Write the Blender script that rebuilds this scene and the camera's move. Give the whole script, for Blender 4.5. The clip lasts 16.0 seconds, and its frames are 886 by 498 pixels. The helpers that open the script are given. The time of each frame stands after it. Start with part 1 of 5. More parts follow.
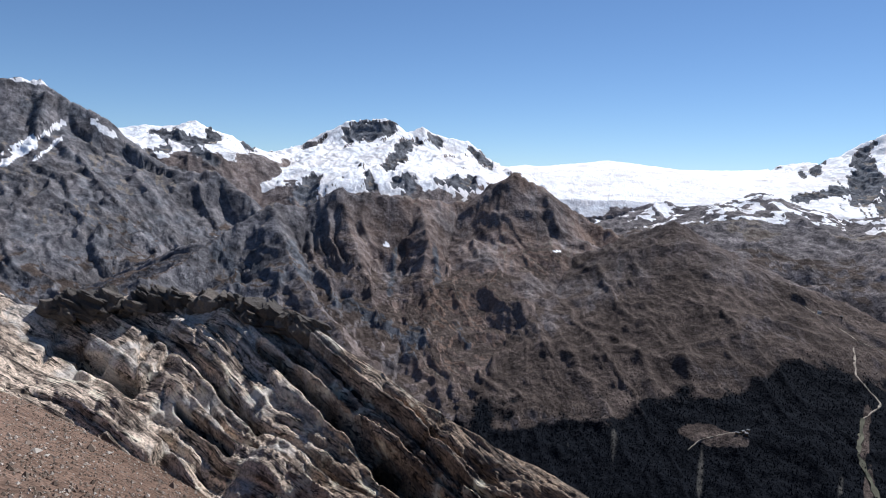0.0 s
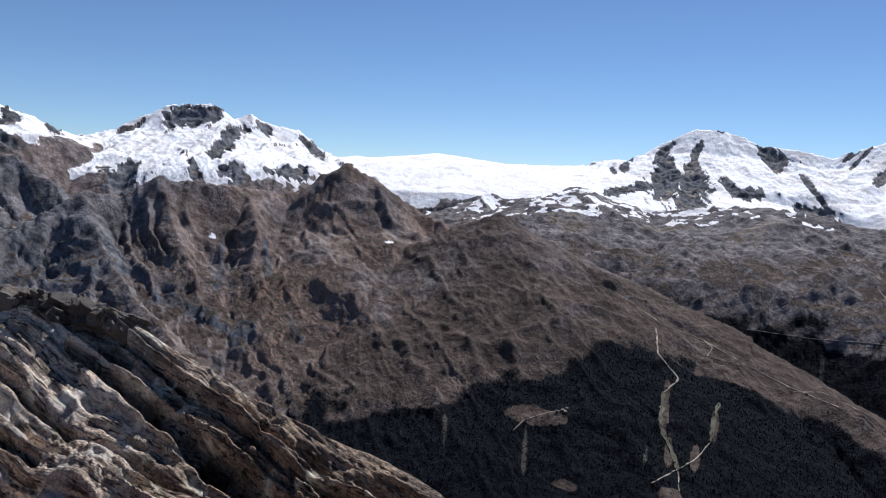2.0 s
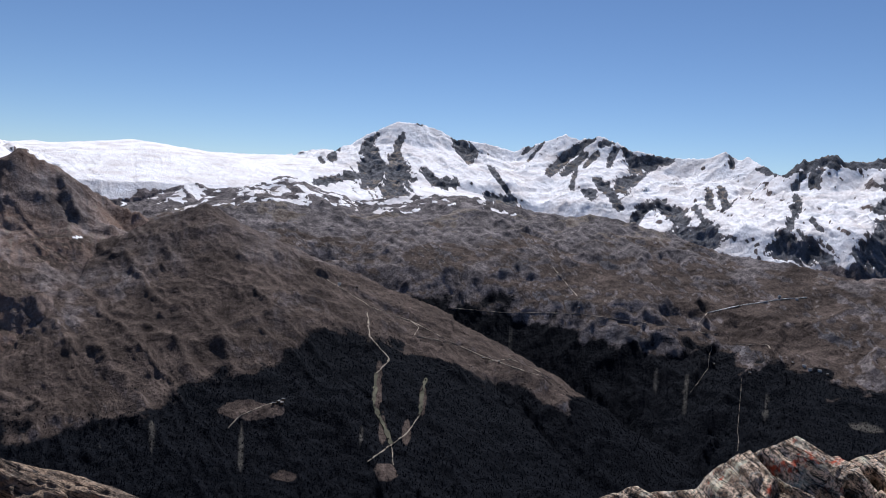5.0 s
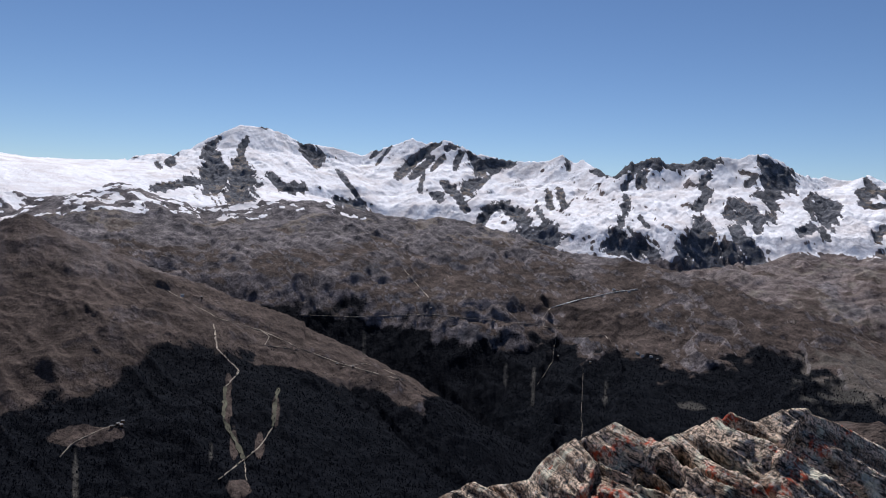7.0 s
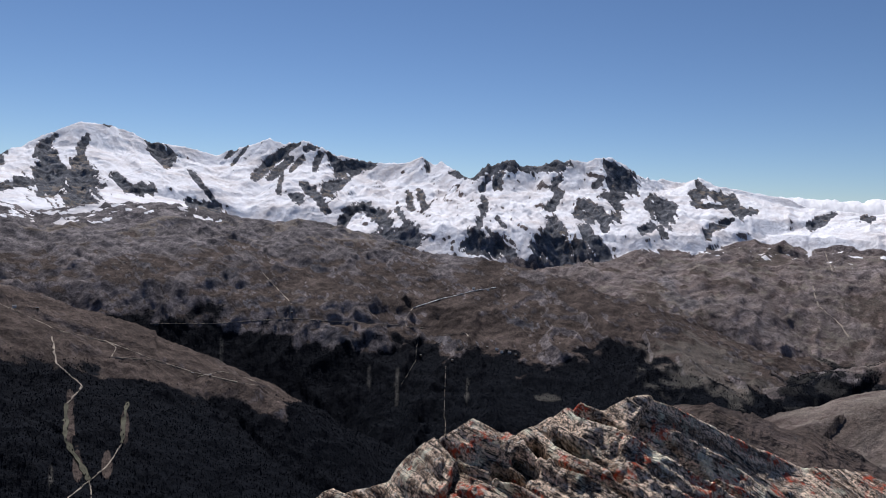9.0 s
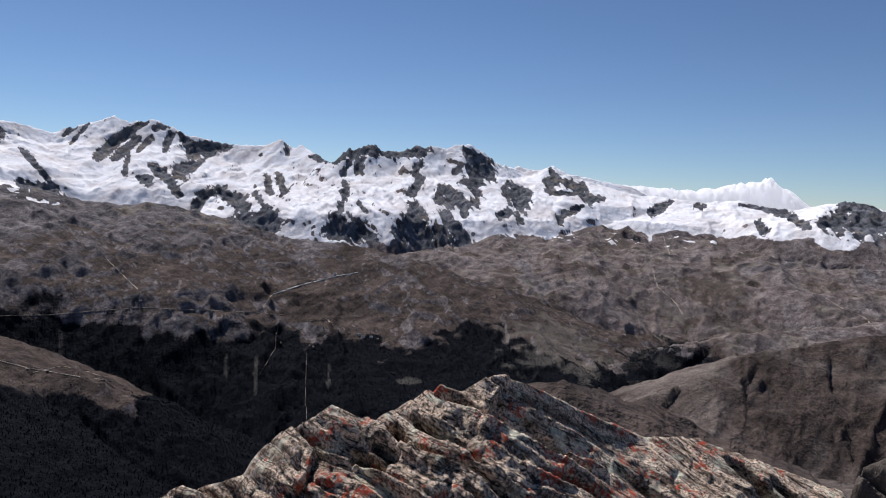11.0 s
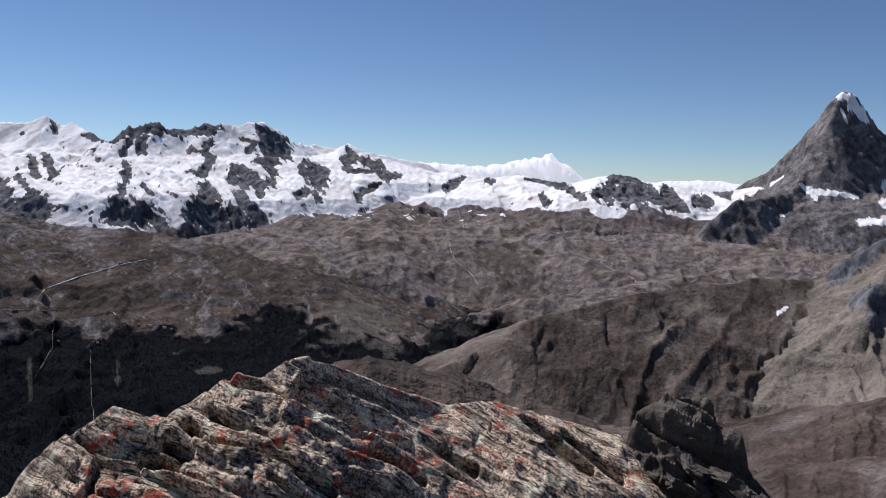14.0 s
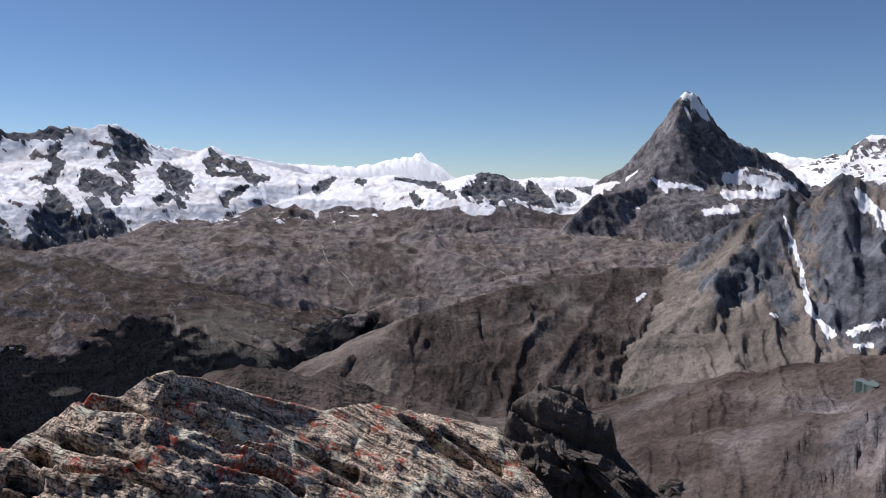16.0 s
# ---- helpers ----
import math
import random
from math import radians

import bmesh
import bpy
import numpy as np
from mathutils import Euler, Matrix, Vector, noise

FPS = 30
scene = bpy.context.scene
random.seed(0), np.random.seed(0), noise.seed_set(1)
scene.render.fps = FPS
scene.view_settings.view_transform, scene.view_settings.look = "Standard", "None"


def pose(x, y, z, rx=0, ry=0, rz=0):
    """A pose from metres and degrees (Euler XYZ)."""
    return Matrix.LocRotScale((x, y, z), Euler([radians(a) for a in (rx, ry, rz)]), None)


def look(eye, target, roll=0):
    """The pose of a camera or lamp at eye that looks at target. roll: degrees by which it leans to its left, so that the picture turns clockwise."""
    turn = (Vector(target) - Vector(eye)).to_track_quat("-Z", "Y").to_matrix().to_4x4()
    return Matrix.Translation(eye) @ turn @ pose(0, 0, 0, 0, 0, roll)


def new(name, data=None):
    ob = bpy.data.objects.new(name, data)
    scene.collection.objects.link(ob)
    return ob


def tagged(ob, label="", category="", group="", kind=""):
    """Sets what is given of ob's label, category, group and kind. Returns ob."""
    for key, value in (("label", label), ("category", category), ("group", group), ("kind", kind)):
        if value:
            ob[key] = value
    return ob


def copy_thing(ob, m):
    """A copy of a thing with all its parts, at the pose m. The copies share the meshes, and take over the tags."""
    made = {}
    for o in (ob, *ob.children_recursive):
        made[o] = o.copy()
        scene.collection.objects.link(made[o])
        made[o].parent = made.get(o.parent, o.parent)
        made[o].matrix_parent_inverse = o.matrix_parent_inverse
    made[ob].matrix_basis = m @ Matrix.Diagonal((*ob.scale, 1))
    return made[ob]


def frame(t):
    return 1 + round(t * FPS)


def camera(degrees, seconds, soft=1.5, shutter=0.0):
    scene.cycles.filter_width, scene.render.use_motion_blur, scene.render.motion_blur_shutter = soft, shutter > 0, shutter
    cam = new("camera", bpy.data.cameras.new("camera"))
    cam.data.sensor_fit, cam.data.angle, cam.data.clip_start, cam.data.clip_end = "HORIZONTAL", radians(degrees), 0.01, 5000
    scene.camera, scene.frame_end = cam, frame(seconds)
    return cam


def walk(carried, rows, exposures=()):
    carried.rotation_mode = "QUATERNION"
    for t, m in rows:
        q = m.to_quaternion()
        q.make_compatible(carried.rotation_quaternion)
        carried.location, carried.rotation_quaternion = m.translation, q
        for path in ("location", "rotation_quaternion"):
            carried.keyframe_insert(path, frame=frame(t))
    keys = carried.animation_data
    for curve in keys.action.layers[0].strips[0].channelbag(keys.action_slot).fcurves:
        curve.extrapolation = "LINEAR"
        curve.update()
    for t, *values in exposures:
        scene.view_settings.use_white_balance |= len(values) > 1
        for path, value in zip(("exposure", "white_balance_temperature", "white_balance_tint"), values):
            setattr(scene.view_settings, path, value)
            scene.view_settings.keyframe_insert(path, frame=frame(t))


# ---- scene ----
# ---- camera ----
cam = camera(62.5, 16.0, soft=1.0)
EYE = 1.6
PATH = [
    (0.0, 0.107, 0.463, 0.037, 85.08, -2.03, 0.17),
    (0.5, 0.123, 0.449, 0.024, 85.18, -2.30, -2.36),
    (1.0, 0.132, 0.436, 0.017, 85.20, -2.60, -5.57),
    (1.5, 0.129, 0.422, 0.016, 85.15, -2.93, -9.23),
    (2.0, 0.119, 0.397, 0.009, 84.94, -2.88, -12.90),
    (2.5, 0.106, 0.364, -0.003, 84.76, -2.82, -16.85),
    (3.0, 0.088, 0.326, -0.015, 84.56, -2.72, -20.50),
    (3.5, 0.075, 0.291, -0.020, 84.54, -2.81, -24.43),
    (4.0, 0.080, 0.258, -0.019, 84.75, -2.92, -28.38),
    (4.5, 0.093, 0.227, -0.012, 85.02, -2.96, -32.01),
    (7.0, 0.169, 0.088, 0.036, 86.04, -2.02, -47.14),
    (7.5, 0.186, 0.095, 0.042, 86.40, -1.88, -49.88),
    (8.0, 0.211, 0.100, 0.035, 86.74, -1.84, -52.63),
    (8.5, 0.238, 0.105, 0.025, 86.73, -1.82, -55.23),
    (9.0, 0.265, 0.107, 0.019, 86.51, -1.84, -58.00),
    (11.5, 0.362, 0.139, -0.007, 85.55, -2.60, -71.59),
    (12.0, 0.367, 0.140, -0.004, 85.34, -2.67, -74.35),
    (12.5, 0.380, 0.138, -0.007, 85.15, -2.43, -76.82),
    (13.0, 0.411, 0.137, -0.013, 84.92, -2.03, -79.45),
    (13.5, 0.446, 0.138, -0.020, 84.72, -1.71, -81.91),
    (14.0, 0.471, 0.137, -0.025, 84.56, -1.37, -84.54),
    (14.5, 0.492, 0.133, -0.029, 84.48, -0.96, -87.19),
    (15.0, 0.507, 0.129, -0.031, 84.48, -0.69, -89.65),
    (15.5, 0.525, 0.128, -0.033, 84.56, -0.44, -92.20),
    (16.0, 0.541, 0.123, -0.035, 84.70, -0.13, -94.60),
]
walk(cam, [(t, pose(x, y, z + EYE, a, b, c)) for t, x, y, z, a, b, c in PATH], [(0.0, 0.3, 5750, 11), (4.0, 0.12, 5850, 14), (8.0, -0.06, 5950, 15), (12.5, 0.0, 6000, 15), (16.0, 0.03, 5900, 15)])

# ---- world and sun ----
SUN_AZ, SUN_EL = 40.0, 50.0          # degrees to the right of the y axis, above the horizon
world = bpy.data.worlds.new("sky")
scene.world = world
world.use_nodes = True
wn = world.node_tree.nodes
sky = wn.new("ShaderNodeTexSky")
sky.sky_type = "NISHITA"
sky.sun_disc = False
sky.sun_elevation = radians(SUN_EL)
sky.sun_rotation = radians(SUN_AZ)
sky.altitude = 3200
sky.air_density, sky.dust_density, sky.ozone_density = 1.0, 0.0, 0.5
wn["Background"].inputs["Strength"].default_value = 0.069
clear = wn.new("ShaderNodeMix")                   # thin mountain air: a deeper blue
clear.data_type, clear.blend_type = "RGBA", "MULTIPLY"
clear.inputs[0].default_value = 1.0
clear.inputs[7].default_value = (0.88, 0.99, 1.07, 1)
world.node_tree.links.new(sky.outputs[0], clear.inputs[6])
world.node_tree.links.new(clear.outputs[2], wn["Background"].inputs["Color"])

sun_data = bpy.data.lights.new("sun", "SUN")
sun_data.energy = 5.0
sun_data.angle = radians(0.5)
sun_data.color = (1.0, 0.95, 0.88)
sun = new("sun", sun_data)
sa, se = radians(SUN_AZ), radians(SUN_EL)
sun.matrix_world = look((0, 0, 0), (-math.sin(sa) * math.cos(se), -math.cos(sa) * math.cos(se), -math.sin(se)))


# ---- numeric noise ----
def hash01(ix, iy, seed):
    n = (ix.astype(np.int64) * 374761393 + iy.astype(np.int64) * 668265263 + seed * 1442695041) & 0xFFFFFFFF
    n = ((n ^ (n >> 13)) * 1274126177) & 0xFFFFFFFF
    return ((n ^ (n >> 16)) & 0xFFFFFF).astype(np.float32) / 16777215.0


def vnoise(x, y, seed=0):
    """Value noise, -1 to 1."""
    fx, fy = np.floor(x), np.floor(y)
    u, v = (x - fx).astype(np.float32), (y - fy).astype(np.float32)
    ix, iy = fx.astype(np.int64), fy.astype(np.int64)
    u, v = u * u * (3 - 2 * u), v * v * (3 - 2 * v)
    a, b = hash01(ix, iy, seed), hash01(ix + 1, iy, seed)
    c, d = hash01(ix, iy + 1, seed), hash01(ix + 1, iy + 1, seed)
    return (a + (b - a) * u) * (1 - v) * 2 + (c + (d - c) * u) * v * 2 - 1


def fbm(x, y, octaves=4, seed=0, gain=0.5):
    out, amp = np.zeros_like(x, dtype=np.float32), 1.0
    for k in range(octaves):
        out += amp * vnoise(x, y, seed + 17 * k)
        x, y, amp = x * 1.63 - y * 1.21 + 3.7, x * 1.21 + y * 1.63 - 1.9, amp * gain
    return out


def ridged(x, y, octaves=4, seed=0, gain=0.5):
    """0 to about 1.9, with sharp crests."""
    out, amp, w = np.zeros_like(x, dtype=np.float32), 1.0, 1.0
    for k in range(octaves):
        n = 1 - np.abs(vnoise(x, y, seed + 31 * k)) * 1.6
        n = np.clip(n, 0, 1)
        n = n * n * w
        out += amp * n
        w = np.clip(n * 1.8, 0.25, 1)
        x, y, amp = x * 1.7 - y * 1.1 + 5.1, x * 1.1 + y * 1.7 - 2.3, amp * gain
    return out


def smooth(a, b, x):
    t = np.clip((x - a) / (b - a), 0, 1)
    return t * t * (3 - 2 * t)


# ---- materials ----
class Mat:
    """A node material with short-hand for its nodes."""

    def __init__(self, name):
        self.m = bpy.data.materials.new(name)
        self.m.use_nodes = True
        self.t = self.m.node_tree
        self.b = self.t.nodes["Principled BSDF"]
        self.b.inputs["Specular IOR Level"].default_value = 0.2
        self.b.inputs["Roughness"].default_value = 0.9

    def put(self, value, socket):
        if isinstance(value, bpy.types.NodeSocket):
            self.t.links.new(value, socket)
        else:
            socket.default_value = value

    def coords(self, scale=(1, 1, 1)):
        g = self.t.nodes.new("ShaderNodeNewGeometry")
        v = self.t.nodes.new("ShaderNodeMapping")
        v.inputs["Scale"].default_value = scale
        self.t.links.new(g.outputs["Position"], v.inputs["Vector"])
        return v.outputs[0]

    def noise(self, vec, scale, detail=4.0, rough=0.6, distortion=0.0):
        n = self.t.nodes.new("ShaderNodeTexNoise")
        n.inputs["Scale"].default_value = scale
        n.inputs["Detail"].default_value = detail
        n.inputs["Roughness"].default_value = rough
        n.inputs["Distortion"].default_value = distortion
        self.t.links.new(vec, n.inputs["Vector"])
        return n.outputs["Fac"]

    def cells(self, vec, scale):
        n = self.t.nodes.new("ShaderNodeTexVoronoi")
        n.inputs["Scale"].default_value = scale
        self.t.links.new(vec, n.inputs["Vector"])
        return n.outputs["Distance"]

    def ramp(self, fac, stops):
        n = self.t.nodes.new("ShaderNodeValToRGB")
        e = n.color_ramp.elements
        while len(e) < len(stops):
            e.new(0.5)
        for k, (p, c) in zip(e, stops):
            k.position = p
            k.color = (*c, 1) if isinstance(c, tuple) else (c, c, c, 1)
        self.t.links.new(fac, n.inputs["Fac"])
        return n.outputs["Color"]

    def mix(self, fac, a, b, mode="MIX"):
        n = self.t.nodes.new("ShaderNodeMix")
        n.data_type, n.blend_type = "RGBA", mode
        self.put(fac, n.inputs[0])
        for v, k in ((a, 6), (b, 7)):
            self.put((*v, 1) if isinstance(v, tuple) else v, n.inputs[k])
        return n.outputs[2]

    def maths(self, op, a, b=0.0, clamp=False):
        n = self.t.nodes.new("ShaderNodeMath")
        n.operation, n.use_clamp = op, clamp
        self.put(a, n.inputs[0])
        self.put(b, n.inputs[1])
        return n.outputs[0]

    def attribute(self, name):
        n = self.t.nodes.new("ShaderNodeAttribute")
        n.attribute_name = name
        s = self.t.nodes.new("ShaderNodeSeparateColor")
        self.t.links.new(n.outputs["Color"], s.inputs[0])
        return s.outputs[0], s.outputs[1], s.outputs[2], n.outputs["Alpha"]

    def bump(self, height, strength, distance):
        n = self.t.nodes.new("ShaderNodeBump")
        n.inputs["Strength"].default_value = strength
        n.inputs["Distance"].default_value = distance
        self.t.links.new(height, n.inputs["Height"])
        self.t.links.new(n.outputs[0], self.b.inputs["Normal"])

    def finish(self, colour, rough=None):
        self.put((*colour, 1) if isinstance(colour, tuple) else colour, self.b.inputs["Base Color"])
        if rough is not None:
            self.put(rough, self.b.inputs["Roughness"])
        return self.m


def edge(m, mask, breakup, width=0.12, amount=1.1):
    """A mask whose border is broken up by a noise."""
    s = m.maths("ADD", mask, m.maths("MULTIPLY", m.maths("SUBTRACT", breakup, 0.5), amount))
    return m.maths("MULTIPLY", m.maths("SUBTRACT", s, 0.5 - width), 1 / (2 * width), True)


def land_material():
    m = Mat("land")
    m.b.inputs["Specular IOR Level"].default_value = 0.03
    p = m.coords()
    steep = m.coords((1, 1, 0.8))
    big, mid, fine = m.noise(p, 0.012, 5), m.noise(steep, 0.06, 6, 0.65), m.noise(steep, 0.3, 6, 0.7)
    snow, forest, grass, scree = m.attribute("cover")
    red, pale, dark, bare = m.attribute("tint")
    rock = m.mix(m.ramp(mid, [(0.38, 0.0), (0.62, 1.0)]), (0.115, 0.102, 0.104), (0.33, 0.292, 0.28))
    rock = m.mix(m.ramp(fine, [(0.38, 0.0), (0.56, 1.0)]), m.mix(0.6, rock, (0.04, 0.038, 0.04)), rock)
    rock = m.mix(m.maths("MULTIPLY", red, 0.6), rock, m.mix(fine, (0.17, 0.105, 0.072), (0.33, 0.215, 0.15)))
    # dark: bluish rock colour that also carries the shade of walls and flanks
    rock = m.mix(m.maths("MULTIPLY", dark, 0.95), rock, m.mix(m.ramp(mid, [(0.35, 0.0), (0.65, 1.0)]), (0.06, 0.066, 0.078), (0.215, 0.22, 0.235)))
    sc = m.mix(m.ramp(fine, [(0.3, 0.0), (0.7, 1.0)]), (0.17, 0.142, 0.119), (0.29, 0.25, 0.21))
    col = m.mix(edge(m, scree, mid, 0.2), rock, sc)
    gr = m.mix(m.ramp(mid, [(0.35, 0.0), (0.65, 1.0)]), (0.069, 0.052, 0.044), (0.152, 0.116, 0.098))
    gr = m.mix(m.ramp(fine, [(0.38, 0.0), (0.56, 1.0)]), m.mix(0.55, gr, (0.028, 0.026, 0.021)), gr)
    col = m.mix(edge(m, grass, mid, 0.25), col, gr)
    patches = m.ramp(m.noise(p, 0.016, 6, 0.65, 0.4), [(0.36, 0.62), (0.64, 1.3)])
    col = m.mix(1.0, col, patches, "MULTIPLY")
    # near-black forest floor; its bluish cast is valley haze put into the colour
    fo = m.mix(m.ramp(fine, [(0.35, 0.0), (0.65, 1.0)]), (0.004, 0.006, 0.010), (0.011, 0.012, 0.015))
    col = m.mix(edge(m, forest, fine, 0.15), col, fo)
    col = m.mix(m.maths("MULTIPLY", pale, 0.85), col, m.mix(fine, (0.22, 0.20, 0.16), (0.38, 0.35, 0.30)))
    sn = m.mix(m.ramp(big, [(0.44, 0.0), (0.66, 1.0)]), (0.95, 0.94, 0.94), (0.74, 0.69, 0.66))
    sn = m.mix(m.ramp(m.noise(steep, 0.15, 8, 0.72, 0.3), [(0.34, 0.5), (0.44, 0.0)]), sn, (0.62, 0.60, 0.62))
    col = m.mix(edge(m, snow, m.noise(m.coords((1, 1, 0.5)), 0.085, 8, 0.72), 0.06, 1.15), col, sn)
    grit = m.noise(p, 7.0, 5, 0.75)
    stones = m.cells(p, 9.0)
    speck = m.maths("MULTIPLY", m.ramp(grit, [(0.36, 0.62), (0.64, 1.4)]), m.ramp(stones, [(0.05, 1.15), (0.6, 0.75)]))
    tiny = m.ramp(m.noise(p, 1.0, 5, 0.75), [(0.38, 0.85), (0.62, 1.15)])
    speck = m.mix(snow, m.maths("MULTIPLY", speck, tiny), (1.0, 1.0, 1.0))
    col = m.mix(1.0, col, speck, "MULTIPLY")
    h = m.maths("ADD", m.maths("MULTIPLY", mid, 3.0), m.maths("MULTIPLY", fine, 0.6))
    m.bump(m.maths("ADD", h, m.maths("MULTIPLY", grit, 0.02)), 0.9, 2.3)
    return m.finish(col, 0.9)


def rock_material(name, light, dark, scale, lichen):
    m = Mat(name)
    p = m.coords()
    lay = m.attribute("strata")
    c = m.t.nodes.new("ShaderNodeCombineXYZ")
    m.t.links.new(m.maths("MULTIPLY", lay[0], 9.0), c.inputs[0])
    m.t.links.new(lay[1], c.inputs[1])
    m.t.links.new(lay[2], c.inputs[2])
    bands = m.noise(c.outputs[0], 1.1 * scale, 6, 0.7, 0.4)
    grain = m.noise(p, 24 * scale, 6, 0.75)
    blot = m.noise(p, 2.2 * scale, 5, 0.65)
    crack = m.noise(c.outputs[0], 3.6 * scale, 5, 0.6, 0.8)
    # darker, browner tone used where the strata alpha falls to 0
    browned = tuple(v * q for v, q in zip(light, (0.52, 0.47, 0.42)))
    col = m.mix(m.ramp(bands, [(0.42, 0.0), (0.56, 1.0)]), dark, light if lichen else m.mix(lay[3], browned, light))
    col = m.mix(m.ramp(grain, [(0.45, 0.0), (0.53, 1.0)] if lichen else [(0.42, 0.0), (0.55, 1.0)]), m.mix(0.9 if lichen else 0.66, col, (0.02, 0.017, 0.015)), col)
    col = m.mix(m.ramp(blot, [(0.55, 0.0), (0.68, 0.6)]), col, tuple(min(1, v * 1.5) for v in light))
    col = m.mix(m.ramp(crack, [(0.405, 0.95), (0.455, 0.0)]), col, (0.015, 0.013, 0.012))
    if lichen:
        spots = m.noise(p, 3.0, 4, 0.65, 0.3)
        specks = m.noise(p, 19.0, 4, 0.7)
        f = m.maths("MULTIPLY", m.ramp(spots, [(0.565, 0.0), (0.605, 1.0)]), m.ramp(specks, [(0.46, 0.0), (0.55, 1.0)]))
        col = m.mix(m.maths("MULTIPLY", f, 0.9), col, m.mix(grain, (0.28, 0.032, 0.012), (0.58, 0.085, 0.028)))
        pl = m.ramp(m.noise(p, 26.0, 4, 0.7), [(0.56, 0.0), (0.64, 0.7)])
        col = m.mix(pl, col, (0.50, 0.47, 0.41))
    else:
        q = m.ramp(m.noise(p, 0.33, 3, 0.6, 0.5), [(0.52, 0.0), (0.60, 0.9)])
        col = m.mix(m.maths("MULTIPLY", q, m.maths("MULTIPLY", lay[3], m.ramp(grain, [(0.35, 0.2), (0.6, 1.0)]))), col, (0.56, 0.52, 0.47))
    h = m.maths("ADD", m.maths("MULTIPLY", bands, 3.0), m.maths("ADD", m.maths("MULTIPLY", grain, 0.5), m.maths("MULTIPLY", crack, 1.6)))
    m.bump(h, 0.9, 0.026 / scale)
    return m.finish(col, 0.85)


LAND = land_material()
ROCK_NEAR = rock_material("lichened_rock", (0.90, 0.69, 0.50), (0.19, 0.125, 0.082), 1.8, True)
ROCK_FAR = rock_material("banded_schist", (0.78, 0.62, 0.475), (0.15, 0.112, 0.085), 0.5, False)


def plain(name, colour, rough=0.8, spread=0.25, scale=1.0):
    m = Mat(name)
    n = m.noise(m.coords(), scale, 4)
    lo = tuple(v * (1 - spread) for v in colour)
    hi = tuple(min(1, v * (1 + spread)) for v in colour)
    return m.finish(m.mix(m.ramp(n, [(0.3, 0.0), (0.7, 1.0)]), lo, hi), rough)


# ---- shape of the land: crests given by bearing, rise above the eye's level, and distance ----
class Ridge:
    def __init__(self, group, pts, near=0.5, turn=120, far=0.4, jag=1.0, rib=8.0, wave=40.0, reach=5000.0):
        self.group, self.near, self.turn, self.far, self.jag, self.rib, self.wave, self.reach = group, near, turn, far, jag, rib, wave, reach
        self.p = [(r * math.sin(radians(a)), r * math.cos(radians(a)), EYE + r * math.tan(radians(e))) for a, e, r in pts]
        self.az = min(q[0] for q in pts), max(q[0] for q in pts)
        self.r = min(q[2] for q in pts), max(q[2] for q in pts)

    def height(self, x, y, warp, fold):
        best = np.full(x.shape, -1e4, np.float32)
        d_best, s_best = np.zeros_like(best), np.zeros_like(best)
        run = 0.0
        for (ax, ay, az), (bx, by, bz) in zip(self.p, self.p[1:]):
            ux, uy = bx - ax, by - ay
            length = math.hypot(ux, uy) + 1e-6
            t = np.clip(((x - ax) * ux + (y - ay) * uy) / length ** 2, 0, 1)
            d = np.hypot(x - ax - t * ux, y - ay - t * uy)
            h = az + t * (bz - az) - np.where(d < self.turn, self.near * d, self.near * self.turn + self.far * (d - self.turn)) - 0.55 * np.maximum(d - self.reach, 0)
            won = h > best
            best = np.where(won, h, best)
            d_best = np.where(won, d, d_best)
            s_best = np.where(won, run + t * length, s_best)
            run += length
        mean_r = 0.5 * (self.r[0] + self.r[1])
        if radians(self.az[1] - self.az[0]) * mean_r > self.r[1] - self.r[0]:
            s_best = np.arctan2(x, y) * mean_r
        else:
            s_best = np.hypot(x, y)
        s = s_best + (warp * 0.35 + 0.12 * fold) * self.wave - SKEW.get(self.group, 0.0) * d_best
        ribs = 0.62 * ridged(s / self.wave, d_best / (self.wave * 9), 1, 71) + 0.28 * ridged(s / self.wave * 2.9 + 0.5 * warp, d_best / (self.wave * 4), 1, 72) + 0.12 * ridged(s / self.wave * 7.3, d_best / (self.wave * 1.5), 1, 73)
        fade = smooth(0, self.wave * 1.2, d_best) * (1 - 0.5 * smooth(self.wave * 4, self.wave * 12, d_best))
        best += self.rib * (ribs - 0.45) * 1.5 * fade + fold * fade * self.rib * 0.12
        best += self.jag * (vnoise(s_best / 9, s_best * 0, 5) + 0.6 * vnoise(s_best / 3.5, s_best * 0, 6)) * (1 - smooth(0, 40, d_best))
        return best, d_best


